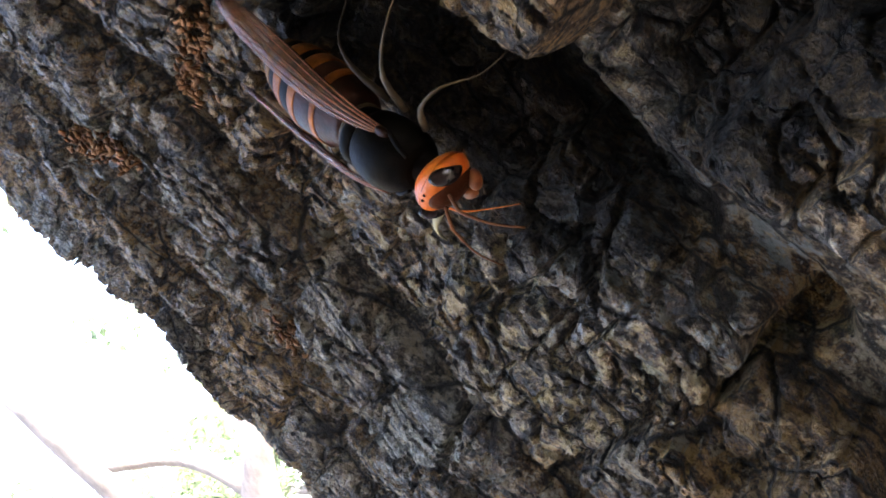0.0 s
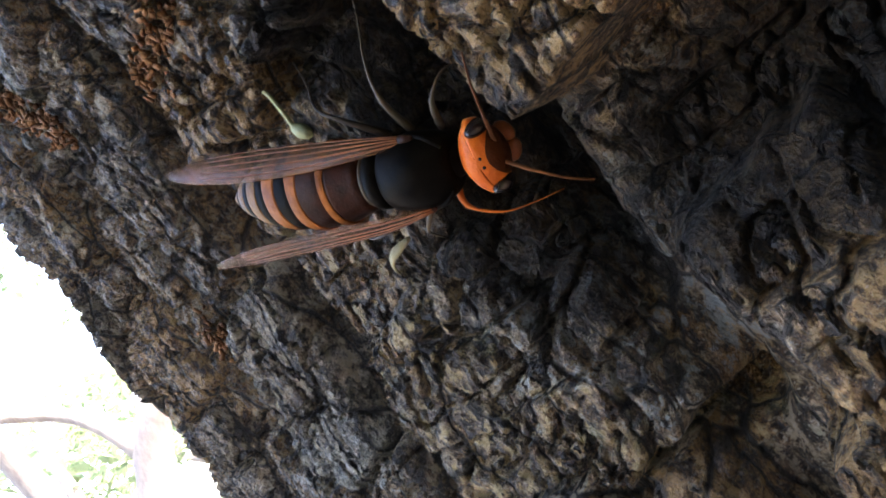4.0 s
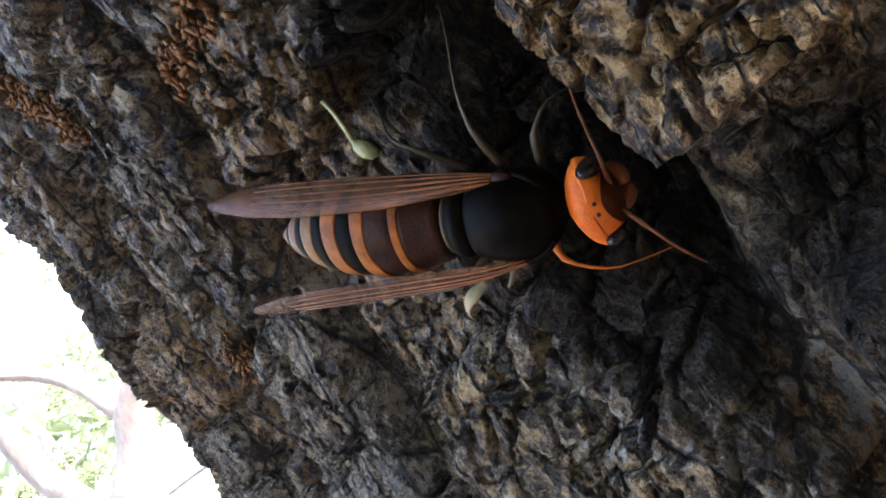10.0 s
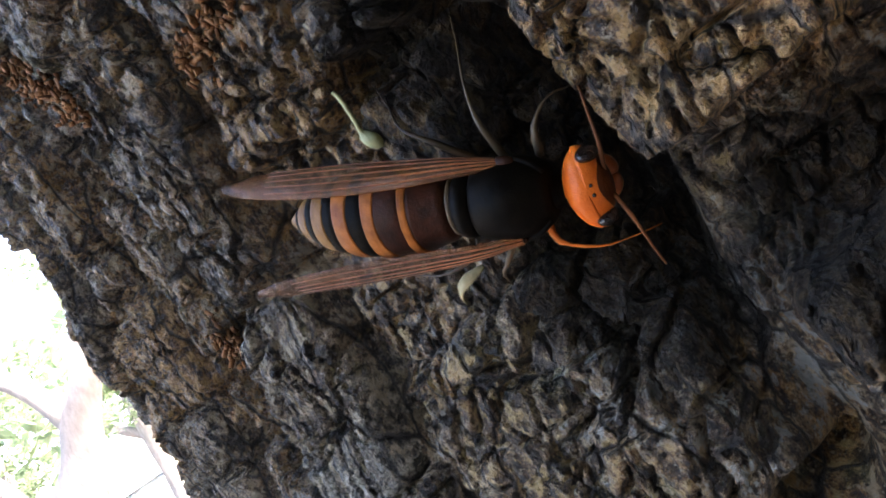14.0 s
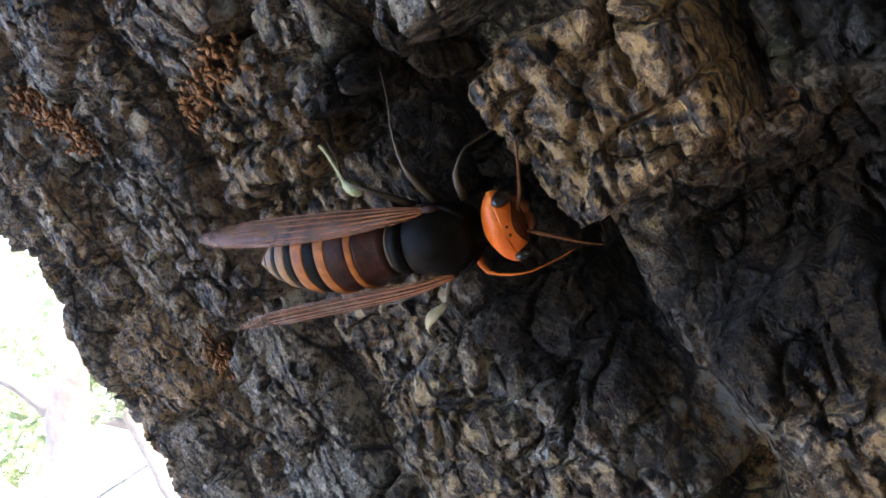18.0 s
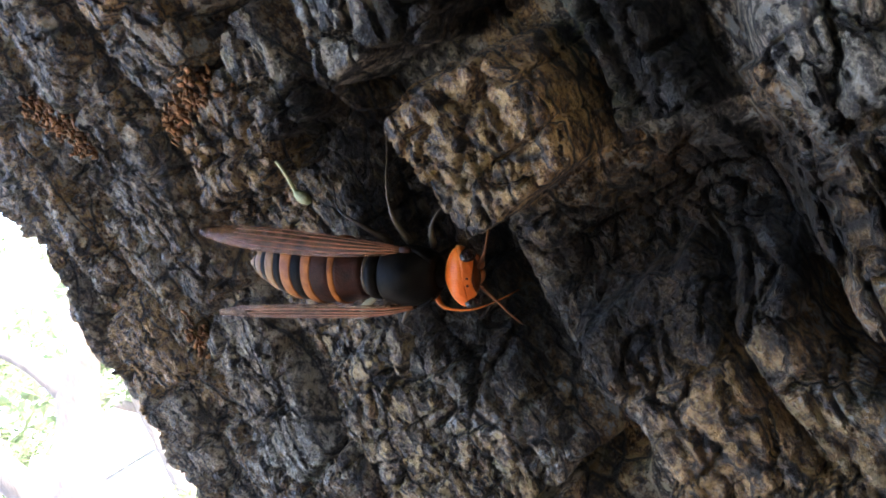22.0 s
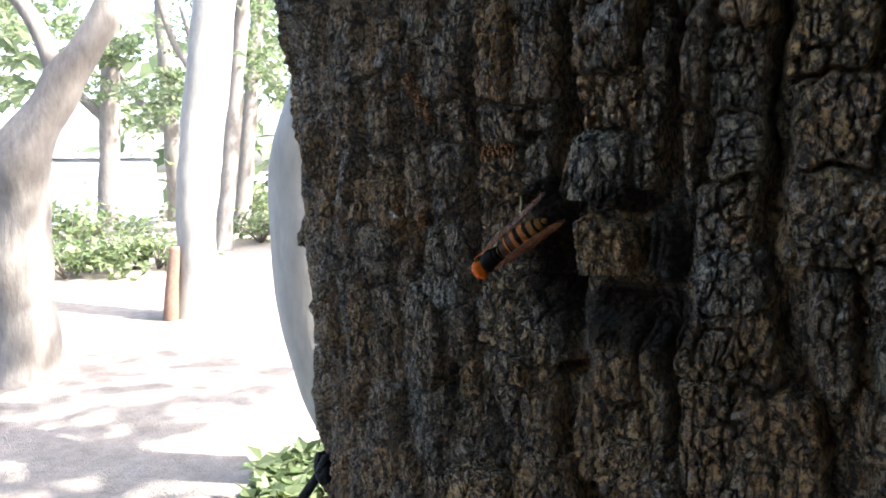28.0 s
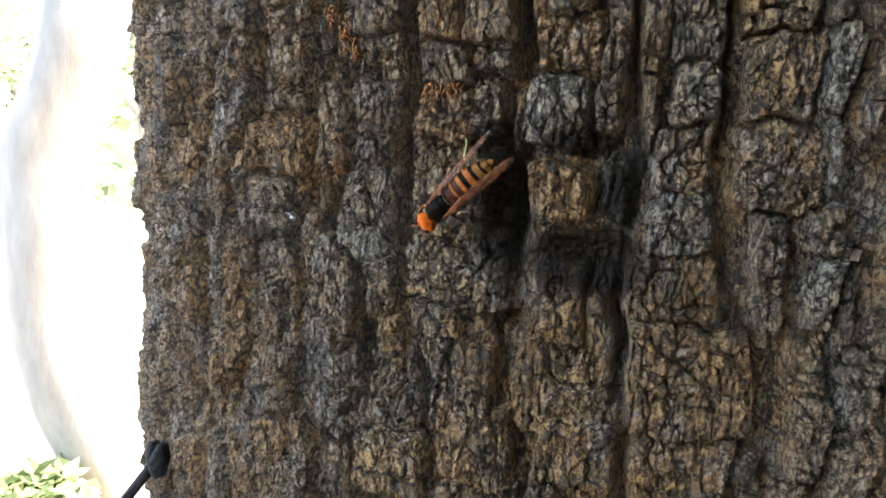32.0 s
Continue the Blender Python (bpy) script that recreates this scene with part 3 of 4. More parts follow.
def wing_material():
    k = Mat("wing_membrane", 0.3, spec=0.16)
    n = k.noise(k.obj, 500, 4, 0.6, (0.25, 1, 1))
    k.color(k.ramp(n, [(0.35, (0.06, 0.022, 0.008)), (0.65, (0.17, 0.062, 0.022))]))
    k.put("Alpha", k.ramp(n, [(0.3, (0.34, 0.34, 0.34)), (0.7, (0.6, 0.6, 0.6))]))
    k.bump(k.cells(k.obj, 900, "DISTANCE_TO_EDGE", (0.3, 1, 1)), 0.0001)
    return k.m


WING = wing_material()
MM = 0.00098


def blob(bm, centre, size, u=20, v=14, shape=None):
    got = bmesh.ops.create_uvsphere(bm, u_segments=u, v_segments=v, radius=1.0)
    for w in got["verts"]:
        c = w.co.copy()
        if shape:
            c = Vector(shape(c))
        w.co = Vector((centre[0] + c.x * size[0], centre[1] + c.y * size[1], centre[2] + c.z * size[2])) * MM
    return bm


def loft(bm, rows, sides=28, fine=4):
    """Rings across x, on a smooth line through the rows: x, centre z, half width, half height, in millimetres."""
    if fine > 1:
        m = (len(rows) - 1) * fine + 1
        p = curve_points([(x, cz, 0) for x, cz, _, _ in rows], m)
        q = curve_points([(wy, hz, 0) for _, _, wy, hz in rows], m)
        rows = [(a.x, a.y, max(b.x, 0.02), max(b.y, 0.02)) for a, b in zip(p, q)]
    rings = []
    for x, cz, wy, hz in rows:
        rings.append([bm.verts.new(Vector((x, math.cos(q) * wy, cz + math.sin(q) * hz)) * MM) for q in [2 * math.pi * k / sides for k in range(sides)]])
    for r, s in zip(rings, rings[1:]):
        for k in range(sides):
            bm.faces.new((r[k], s[k], s[(k + 1) % sides], r[(k + 1) % sides]))
    bm.faces.new(rings[0])
    bm.faces.new(rings[-1][::-1])
    return bm


def leg(parent, pts, material, name="leg"):
    """Coxa, femur, tibia and tarsus along the points."""
    bm = bmesh.new()
    r = [0.34, 0.28, 0.14, 0.10, 0.07, 0.05, 0.04]
    line = curve_points([Vector(p) * MM for p in pts], 13)
    rad = [np.interp(i / 12 * 6, range(7), r) * MM * (1 + 0.12 * (i % 2)) for i in range(13)]
    tube(bm, line, rad, 8)
    return part(name, bm, material, parent)


def wing(parent, side, name, pts, widths, label):
    """A folded wing: a thin blade with raised veins."""
    bm = bmesh.new()
    line = curve_points([Vector(p) * MM for p in pts], 22)
    across = 13
    rows = []
    for i, p in enumerate(line):
        d = (line[min(i + 1, 21)] - line[max(i - 1, 0)]).normalized()
        up = Vector((0, 0.62 * side, 0.78))
        y = up.cross(d).normalized() * side
        z = d.cross(y).normalized() * side
        w = np.interp(i / 21 * (len(widths) - 1), range(len(widths)), widths) * MM
        row = []
        for j in range(across):
            s = j / (across - 1) * 2 - 1
            ridge = 0.08 * MM * math.cos(s * 15) * (w / (1.4 * MM))
            row.append(p + y * s * w + z * (ridge + 0.35 * MM * (1 - s * s)))
        rows.append(row)
    top = [[bm.verts.new(q) for q in row] for row in rows]
    low = [[bm.verts.new(q - Vector((0, 0, 0.06 * MM))) for q in row] for row in rows]
    for a, b in zip(range(21), range(1, 22)):
        for j in range(across - 1):
            bm.faces.new((top[a][j], top[b][j], top[b][j + 1], top[a][j + 1]))
            bm.faces.new((low[a][j], low[a][j + 1], low[b][j + 1], low[b][j]))
        bm.faces.new((top[a][0], low[a][0], low[b][0], top[b][0]))
        bm.faces.new((top[a][-1], top[b][-1], low[b][-1], low[a][-1]))
    ob = part(name, bm, WING, parent, label)
    for s in (-0.96, -0.62, -0.2, 0.2, 0.62):
        vb = bmesh.new()
        vein = []
        for i in range(0, 20, 2):
            f = (s + 1) / 2 * (across - 1)
            j = min(int(f), across - 2)
            vein.append(rows[i][j].lerp(rows[i][j + 1], f - j) + Vector((0, 0, 0.05 * MM)))
        tube(vb, vein, [np.interp(i, (0, 9), (0.10, 0.03)) * MM for i in range(len(vein))], 6)
        part("vein", vb, VEIN, ob)
    return ob


VEIN = shell("wing_vein", [(0.3, (0.08, 0.026, 0.010)), (0.7, (0.22, 0.075, 0.028))], 600, 0.35, 0.15)


def antenna(head, side):
    bm = bmesh.new()
    line = curve_points([Vector(p) * MM for p in ((0, 0, 0), (1.5, 0.6 * side, 0.6), (2.1, 0.9 * side, 0.6), (4.0, 2.0 * side, 0.0), (5.8, 3.0 * side, -1.4))], 16)
    tube(bm, line, [(0.16 if i < 6 else 0.17 - 0.006 * i) * MM for i in range(16)], 8)
    ob = part("antenna", bm, FEELER, head, "thin reddish-brown antenna")
    ob.location = Vector((1.5, 0.8 * side, 0.9)) * MM
    return ob


FEELER = shell("antenna_shell", [(0.3, (0.06, 0.022, 0.010)), (0.7, (0.14, 0.055, 0.022))], 600, 0.5, 0.04)


ABDOMEN = [(0.9, 1.5), (0.3, 2.6), (-0.8, 3.2), (-2.4, 3.5), (-5.2, 3.62), (-8.0, 3.4), (-10.6, 2.85), (-12.8, 2.0), (-14.2, 1.15), (-15.2, 0.3)]


def girth(x):
    """Half width of the abdomen at x, in millimetres."""
    xs, ws = zip(*ABDOMEN[::-1])
    return float(np.interp(x, xs, ws))


def droop(x):
    return 4.3 - max(0, -x - 5) * 0.11


def build_hornet():
    hornet = empty("hornet", Matrix(), "large hornet with orange head and banded abdomen, on bark", "hornet")
    bm = loft(bmesh.new(), [(2.7, 5.0, 2.2, 2.2), (3.1, 5.1, 2.7, 2.7), (4.6, 5.2, 3.0, 3.05), (6.0, 5.2, 3.0, 3.05), (7.2, 5.0, 2.75, 2.75), (8.1, 4.8, 2.2, 2.2), (8.5, 4.7, 1.5, 1.6)])
    thorax = part("thorax", bm, DARK, hornet, "blackish, finely haired thorax with a dull gloss")
    for s in (1, -1):
        bm = bmesh.new()
        tube(bm, curve_points([Vector((x, y * s, z)) * MM for x, y, z in ((8.2, 1.7, 6.0), (7.4, 2.5, 6.2), (6.2, 2.95, 5.9))], 8), [0.22 * MM] * 8, 8)
        part("shoulder_rim", bm, DARK, thorax)
    bm = loft(bmesh.new(), [(8.2, 4.6, 1.5, 1.5), (8.7, 4.5, 1.2, 1.2), (9.4, 4.4, 0.9, 0.9)])
    part("neck", bm, DARK, thorax)
    bm = loft(bmesh.new(), [(1.1, 5.0, 1.9, 2.0), (1.5, 5.2, 2.35, 2.4), (2.1, 5.3, 2.5, 2.6), (2.7, 5.2, 2.4, 2.5), (3.0, 5.1, 2.1, 2.2)])
    part("scutellum", bm, DARK, thorax)
    bm = loft(bmesh.new(), [(0.55, 4.5, 1.3, 1.3), (0.75, 4.7, 2.0, 2.0), (1.0, 4.9, 2.3, 2.35), (1.25, 5.0, 2.2, 2.25)])
    part("waist", bm, RIM, thorax, "dull yellow-brown rim behind the thorax")
    for s in (1, -1):
        cap = part("wing_cap", blob(bmesh.new(), (0, 0, 0), (0.75, 0.45, 0.4), 14, 10), BROWN, thorax)
        cap.location = Vector((5.6, 2.85 * s, 6.2)) * MM
    cuts = [0.9, -2.8, -6.0, -9.0, -11.6, -13.7, -15.2]
    share = (0.84, 0.66, 0.52, 0.46, 0.42, 0.3)
    for n, (a, b) in enumerate(zip(cuts, cuts[1:])):
        c = a + (b - a) * share[n]

        def row(x, k):
            w = girth(x) * k
            return (x, droop(x), w, w * 0.9)

        front = [row(a - 0.02, 0.94), row(a - 0.12 * abs(a - b), 0.975), row((a + c) / 2, 1.0), row(c, 1.012)]
        if n == 0:
            front = [(0.9, 4.4, 1.4, 1.3), (0.75, 4.4, 2.1, 1.9), (0.3, 4.4, 2.75, 2.45), row(-0.5, 1.0), row(c, 1.012)]
        seg = part("abdomen_segment", loft(bmesh.new(), front, 36), BROWN if n < 2 else DARK, hornet)
        band = loft(bmesh.new(), [row(c + 0.02, 1.013), row((c + b) / 2, 1.025), row(b + 0.08, 1.03), row(b - 0.02, 0.99), row(b - 0.06, 0.92)], 36, 3)
        for v in band.verts:
            # the front edge of each band bows forward along the sides
            x, y = v.co.x / MM, v.co.y / MM
            if x > (c + b) / 2:
                v.co.x += 0.5 * min(1, abs(c - b)) * (y / max(girth(x), 0.5)) ** 2 * (x - (c + b) / 2) / max((c - b) / 2, 0.1) * MM
                v.co.y *= 1.012
                v.co.z = (droop(x) + (v.co.z / MM - droop(x)) * 1.012) * MM
        part("band", band, BAND if n < 3 else PALE, seg, "orange-brown band" if n < 3 else "dull yellow band")
    head = part("head", blob(bmesh.new(), (0, 0, 0), (1.6, 3.05, 2.3), 40, 28, lambda c: (math.copysign(abs(c.x) ** 0.75, c.x) - (0.35 if c.x < 0 else 0.12) * abs(c.y) * (-1 if c.x < 0 else 1), math.copysign(abs(c.y) ** 0.8, c.y), c.z)), ORANGE, hornet, "broad glossy orange head")
    head.location = Vector((10.7, 0, 4.7)) * MM
    for s in (1, -1):
        eye = part("eye", blob(bmesh.new(), (0, 0, 0), (0.85, 0.62, 1.6), 20, 14, lambda c: (c.x - 0.25 * c.z * c.z, c.y, c.z)), EYE, head, "dark glossy oval eye")
        eye.location = Vector((0.7, 2.25 * s, 0.7)) * MM
        ocellus = part("ocellus", blob(bmesh.new(), (0, 0, 0), (0.14, 0.14, 0.14), 8, 6), EYE, head)
        ocellus.location = Vector((0.35, 0.35 * s, 2.28)) * MM
        jaw = part("mandible", blob(bmesh.new(), (0, 0, 0), (0.75, 0.85, 0.6), 14, 10, lambda c: (c.x, c.y - 0.35 * c.x * s, c.z)), JAW, head, "orange-brown, dark-edged jaw")
        jaw.location = Vector((1.75, 0.8 * s, -1.7)) * MM
        feelers.append(antenna(head, s))
    face = part("face_plate", blob(bmesh.new(), (0, 0, 0), (1.15, 2.2, 2.25), 28, 20), FACE, head, "reddish-brown lower face, painted darker for its shadow")
    face.location = Vector((0.72, 0, -0.12)) * MM
    wing(hornet, 1, "wing", [(5.6, 2.7, 6.0), (2.0, 3.0, 6.6), (-3, 3.15, 6.5), (-11, 3.4, 5.6), (-20.5, 3.8, 4.4)], [0.3, 0.55, 0.8, 1.0, 1.2, 1.35, 1.4, 1.2, 0.4], "smoky amber folded wing with raised veins")
    wing(hornet, -1, "wing", [(6.0, -2.75, 6.3), (2.5, -3.3, 6.8), (-3, -3.9, 6.4), (-11, -4.8, 5.4), (-20, -5.9, 4.2)], [0.3, 0.6, 0.9, 1.1, 1.25, 1.35, 1.35, 1.15, 0.35], "smoky amber folded wing with raised veins")
    fore = leg(hornet, [(0, 0, 0), (0.6, -1.8, 0.6), (3.2, -2.9, 0.2), (5.2, -3.2, -1.6), (7.2, -3.1, -3.2)], FORELEG)
    fore.location = Vector((7.0, -2.2, 3.2)) * MM
    leg(hornet, [(4.6, -2.6, 2.8), (3.4, -5.2, 3.4), (2.2, -6.6, 1.8), (1.4, -8.2, -1.0), (1.2, -9.6, -2.8)], PALE_LEG)
    leg(hornet, [(2.6, -2.6, 2.8), (0.0, -5.0, 3.6), (-3.0, -6.2, 2.4), (-6.0, -7.0, -0.6), (-8.0, -7.6, -2.6)], LEG)
    leg(hornet, [(7.4, 2.4, 3.2), (7.4, 4.6, 3.6), (8.4, 6.4, 2.4), (9.8, 6.8, -0.4), (10.6, 8.2, -2.6)], PALE_LEG)
    leg(hornet, [(4.6, 2.6, 2.8), (3.4, 5.6, 3.8), (2.4, 8.4, 2.6), (1.2, 11.6, -0.6), (0.2, 14.2, -2.8)], PALE_LEG)
    leg(hornet, [(2.6, 2.6, 2.8), (-0.6, 4.8, 3.8), (-3.4, 6.0, 2.8), (-5.6, 7.6, -0.2), (-7.8, 9.6, -2.6)], LEG)
    return hornet, head, fore


def build_gnat():
    """A pale midge that hovers before the bark."""
    gnat = empty("midge", Matrix(), "tiny pale grey midge hovering before the bark", "midge")
    body = shell("midge_body", [(0.3, (0.16, 0.15, 0.13)), (0.7, (0.34, 0.33, 0.30))], 900, 0.6)
    veil = Mat("midge_wing", 0.4, spec=0.2)
    veil.color(veil.ramp(veil.noise(veil.obj, 900, 3, 0.6), [(0.3, (0.40, 0.40, 0.39)), (0.7, (0.60, 0.60, 0.58))]))
    veil.put("Alpha", 0.12)
    part("abdomen", blob(bmesh.new(), (-0.35, 0, 0), (0.6, 0.2, 0.2), 12, 8), body, gnat)
    part("thorax", blob(bmesh.new(), (0.35, 0, 0.08), (0.3, 0.26, 0.26), 12, 8), body, gnat)
    part("head", blob(bmesh.new(), (0.75, 0, 0), (0.16, 0.18, 0.16), 10, 6), body, gnat)
    for s in (1, -1):
        for turn in (-24, 0, 24):
            w = part("wing", blob(bmesh.new(), (0, 0.95 * s, 0), (0.36, 0.95, 0.03), 14, 6), veil.m, gnat)
            w.matrix_basis = pose(0.3 * MM, 0, 0.25 * MM, turn * s, 0, 0)
    return gnat


RIM = shell("waist_rim", [(0.3, (0.03, 0.018, 0.008)), (0.7, (0.075, 0.046, 0.02))], 700, 0.5, 0.2)
JAW = shell("jaw_shell", [(0.3, (0.08, 0.02, 0.006)), (0.7, (0.2, 0.055, 0.012))], 700, 0.4, 0.15)
PALE_LEG = shell("pale_leg_shell", [(0.3, (0.035, 0.022, 0.011)), (0.7, (0.09, 0.058, 0.028))], 700, 0.5, 0.2)
FORELEG = shell("foreleg_shell", [(0.3, (0.24, 0.055, 0.012)), (0.7, (0.42, 0.11, 0.018))], 600, 0.4, 0.08)
# reddish-brown, with the face's shadow put into the colour
FACE = shell("face_shell", [(0.3, (0.022, 0.006, 0.003)), (0.7, (0.06, 0.015, 0.004))], 300, 0.42, 0.03, bump=0.0001)
feelers = []


# ---- the grove ----
def ground_sheet():
    k = Mat("leaf_strewn_earth", 0.95, spec=0.15)
    n = k.noise(k.world, 9, 8, 0.7)
    f = k.noise(k.world, 60, 6, 0.7)
    c = k.ramp(n, [(0.3, (0.17, 0.145, 0.125)), (0.7, (0.30, 0.265, 0.23))])
    c = k.mix(k.ramp(f, [(0.55, (0, 0, 0)), (0.7, (0.6, 0.6, 0.6))]), c, (0.16, 0.12, 0.09))
    k.color(c)
    k.bump(f, 0.02)
    bm = bmesh.new()
    n = 60
    grid = {}
    for i in range(n + 1):
        for j in range(n + 1):
            s, t = (i / n * 2 - 1), (j / n * 2 - 1)
            x, y = math.copysign(abs(s) ** 3, s) * 300, math.copysign(abs(t) ** 3, t) * 300
            grid[i, j] = bm.verts.new((x, y, 0.03 * noise.noise((x * 0.7, y * 0.7, 0)) if abs(x) + abs(y) < 60 else 0))
    for i in range(n):
        for j in range(n):
            bm.faces.new((grid[i, j], grid[i + 1, j], grid[i + 1, j + 1], grid[i, j + 1]))
    ob = part("ground", bm, k.m, None)
    return tagged(ob, "pale bare earth with dry leaf litter under trees", "ground", kind="structure")


TREE_BARK = simple("smooth_grey_bark", [(0.3, (0.10, 0.088, 0.08)), (0.7, (0.22, 0.20, 0.18))], 26, 0.9, 0.006, (1, 1, 0.35))
PALE_BARK = simple("pale_bark", [(0.3, (0.17, 0.16, 0.145)), (0.7, (0.30, 0.285, 0.26))], 18, 0.9, 0.006, (1, 1, 0.3))
RED_BARK = simple("red_brown_bark", [(0.3, (0.10, 0.06, 0.045)), (0.7, (0.19, 0.12, 0.09))], 30, 0.9, 0.005)


def grove_tree(name, label, limbs, bark, clumps, seed, count=260, long=0.13, group=""):
    """limbs: lists of points with a radius each; clumps: centre and size of the leaf masses."""
    r = random.Random(seed)
    root = Vector(limbs[0][0][:3])
    tree = empty(name, Matrix.Translation(root), label, "tree", group)
    for n, line in enumerate(limbs):
        bm = bmesh.new()
        m = max(6, 5 * len(line))
        pts = curve_points([Vector(p[:3]) - root for p in line], m)
        rad = [np.interp(i / (m - 1) * (len(line) - 1), range(len(line)), [p[3] for p in line]) for i in range(m)]
        tube(bm, pts, rad, 20)
        for v in bm.verts:
            w = v.co
            v.co = w + Vector((noise.noise(w * 4 + Vector((seed, 0, 0))), noise.noise(w * 4 + Vector((0, seed, 5))), 0)) * rad[0] * 0.12
        part("trunk" if n == 0 else "limb", bm, bark, tree)
    bm = bmesh.new()
    for (x, y, z, sx, sy, sz) in clumps:
        for _ in range(9):
            c = Vector((x, y, z)) - root + Vector((r.gauss(0, sx * 0.5), r.gauss(0, sy * 0.5), r.gauss(0, sz * 0.5)))
            f = r.uniform(0.25, 0.5)
            leaves(bm, r, c, (sx * f, sy * f, sz * f * 0.7), count // 9, long)
    if clumps:
        part("crown", bm, LEAF, tree, smooth=False)
    return tree


def build_grove():
    ground_sheet()
    grove_tree("forked_tree", "grey-brown tree that forks at chest height", [
        [(-4.75, 1.29, -0.05, 0.30), (-4.71, 1.29, 0.12, 0.20), (-4.69, 1.28, 0.49, 0.165), (-4.65, 1.28, 0.99, 0.165), (-4.61, 1.29, 1.29, 0.16), (-4.54, 1.45, 1.63, 0.115), (-4.44, 1.65, 1.98, 0.095), (-4.34, 1.93, 2.57, 0.085), (-4.29, 2.23, 3.57, 0.06)],
        [(-4.63, 1.27, 0.99, 0.10), (-4.66, 1.19, 1.29, 0.10), (-4.72, 1.08, 1.58, 0.085), (-4.77, 1.01, 1.98, 0.075), (-4.69, 0.84, 3.18, 0.06)],
        [(-4.51, 1.51, 1.73, 0.06), (-4.61, 1.43, 2.08, 0.05), (-4.79, 1.33, 2.33, 0.045), (-4.99, 1.04, 2.58, 0.03)]],
        TREE_BARK, [(-5.0, 1.6, 6.4, 1.6, 1.6, 0.8)], 3, 900)
    grove_tree("pale_tree", "tall pale-barked tree with a reddish foot", [
        [(-5.67, 3.00, -0.05, 0.19), (-5.67, 3.02, 0.29, 0.165), (-5.67, 3.05, 0.69, 0.165), (-5.70, 3.11, 1.19, 0.18), (-5.76, 3.31, 2.19, 0.185), (-5.85, 3.61, 3.99, 0.17), (-5.89, 3.81, 6.49, 0.12)]],
        PALE_BARK, [(-6.0, 3.6, 6.0, 2.0, 2.0, 1.2)], 5, 1500)
    grove_tree("red_stump", "short reddish-brown stem beside a pale tree", [
        [(-5.67, 2.77, -0.05, 0.07), (-5.66, 2.79, 0.27, 0.055), (-5.65, 2.83, 0.61, 0.04)]], RED_BARK, [], 6)
    grove_tree("bent_tree", "smooth pale grey trunk bowed outward", [
        [(-1.98, 1.67, -0.10, 0.17), (-2.03, 1.62, 0.00, 0.15), (-2.11, 1.53, 0.24, 0.145), (-2.16, 1.47, 0.45, 0.145), (-2.20, 1.42, 0.75, 0.145), (-2.21, 1.41, 1.04, 0.145), (-2.20, 1.43, 1.28, 0.145), (-2.16, 1.48, 1.51, 0.145), (-2.13, 1.53, 1.75, 0.145), (-1.99, 1.84, 3.12, 0.12), (-1.94, 1.93, 4.92, 0.08)]],
        PALE_BARK, [(-1.6, 2.6, 7.0, 1.2, 1.2, 0.7)], 8, 700)
    r = random.Random(5)
    spots = [(-13.8, 6.2, 0.2), (-10.1, 6.2, 0.13), (-12.5, 8.2, 0.16), (-15.5, 2.5, 0.2), (-9.5, -0.6, 0.17), (-17, 9.5, 0.22), (-13, -2.5, 0.2), (-19, 5.5, 0.2), (-11, 11.5, 0.2), (-16, 13, 0.22), (-7.6, 8.6, 0.15), (-20, -0.5, 0.2)]
    for n, (x, y, s) in enumerate(spots):
        dx, dy = r.uniform(-0.5, 0.5), r.uniform(-0.5, 0.5)
        grove_tree("grove_tree", "slender tree with a leafy crown in the grove", [
            [(x, y, -0.05, s * 1.3), (x + dx * 0.1, y + dy * 0.1, 0.5, s), (x + dx * 0.5, y + dy * 0.5, 2.2, s * 0.9), (x + dx, y + dy, 4.5, s * 0.7), (x + dx * 1.4, y + dy * 1.4, 7, s * 0.4)],
            [(x + dx * 0.5, y + dy * 0.5, 2.1, s * 0.5), (x + dx * 0.5 - 0.5, y + dy * 0.5 - 0.6, 3.0, s * 0.4), (x + dx - 0.9, y + dy - 1.1, 4.3, s * 0.25)]],
            TREE_BARK, [(x + dx * 0.8, y + dy * 0.8, 3.1, 1.3, 1.3, 0.9), (x + dx, y + dy, 5.2, 2.0, 2.0, 1.2)], 20 + n, 1100, 0.15, "trees of the grove")
    for n, (x, y, w, h) in enumerate([(-8.9, 3.3, 0.9, 0.5), (-9.6, 2.3, 1.0, 0.55), (-8.8, 4.4, 0.7, 0.4), (-11.4, 4.6, 1.2, 0.8), (-10.5, 7.2, 1.1, 0.6), (-9.6, 0.8, 1.1, 0.6), (-12.5, 2.6, 1.3, 0.8), (-13.5, 9.0, 1.5, 1.0), (-2.0, 1.15, 0.22, 0.16), (-10.8, -1.2, 1.2, 0.7)]):
        b = empty("bush", Matrix.Translation((x, y, 0)), "low green shrub at the edge of the bare earth", "shrub", "shrubs")
        rr = random.Random(60 + n)
        bm = bmesh.new()
        for _ in range(7):
            q = rr.uniform(0, 6.3)
            tube(bm, [(0, 0, 0), (math.cos(q) * w * 0.3, math.sin(q) * w * 0.3, h * 0.5), (math.cos(q) * w * 0.6, math.sin(q) * w * 0.6, h * 0.85)], [0.02 * w, 0.014 * w, 0.006 * w], 6)
        part("stem", bm, TREE_BARK, b)
        bm = bmesh.new()
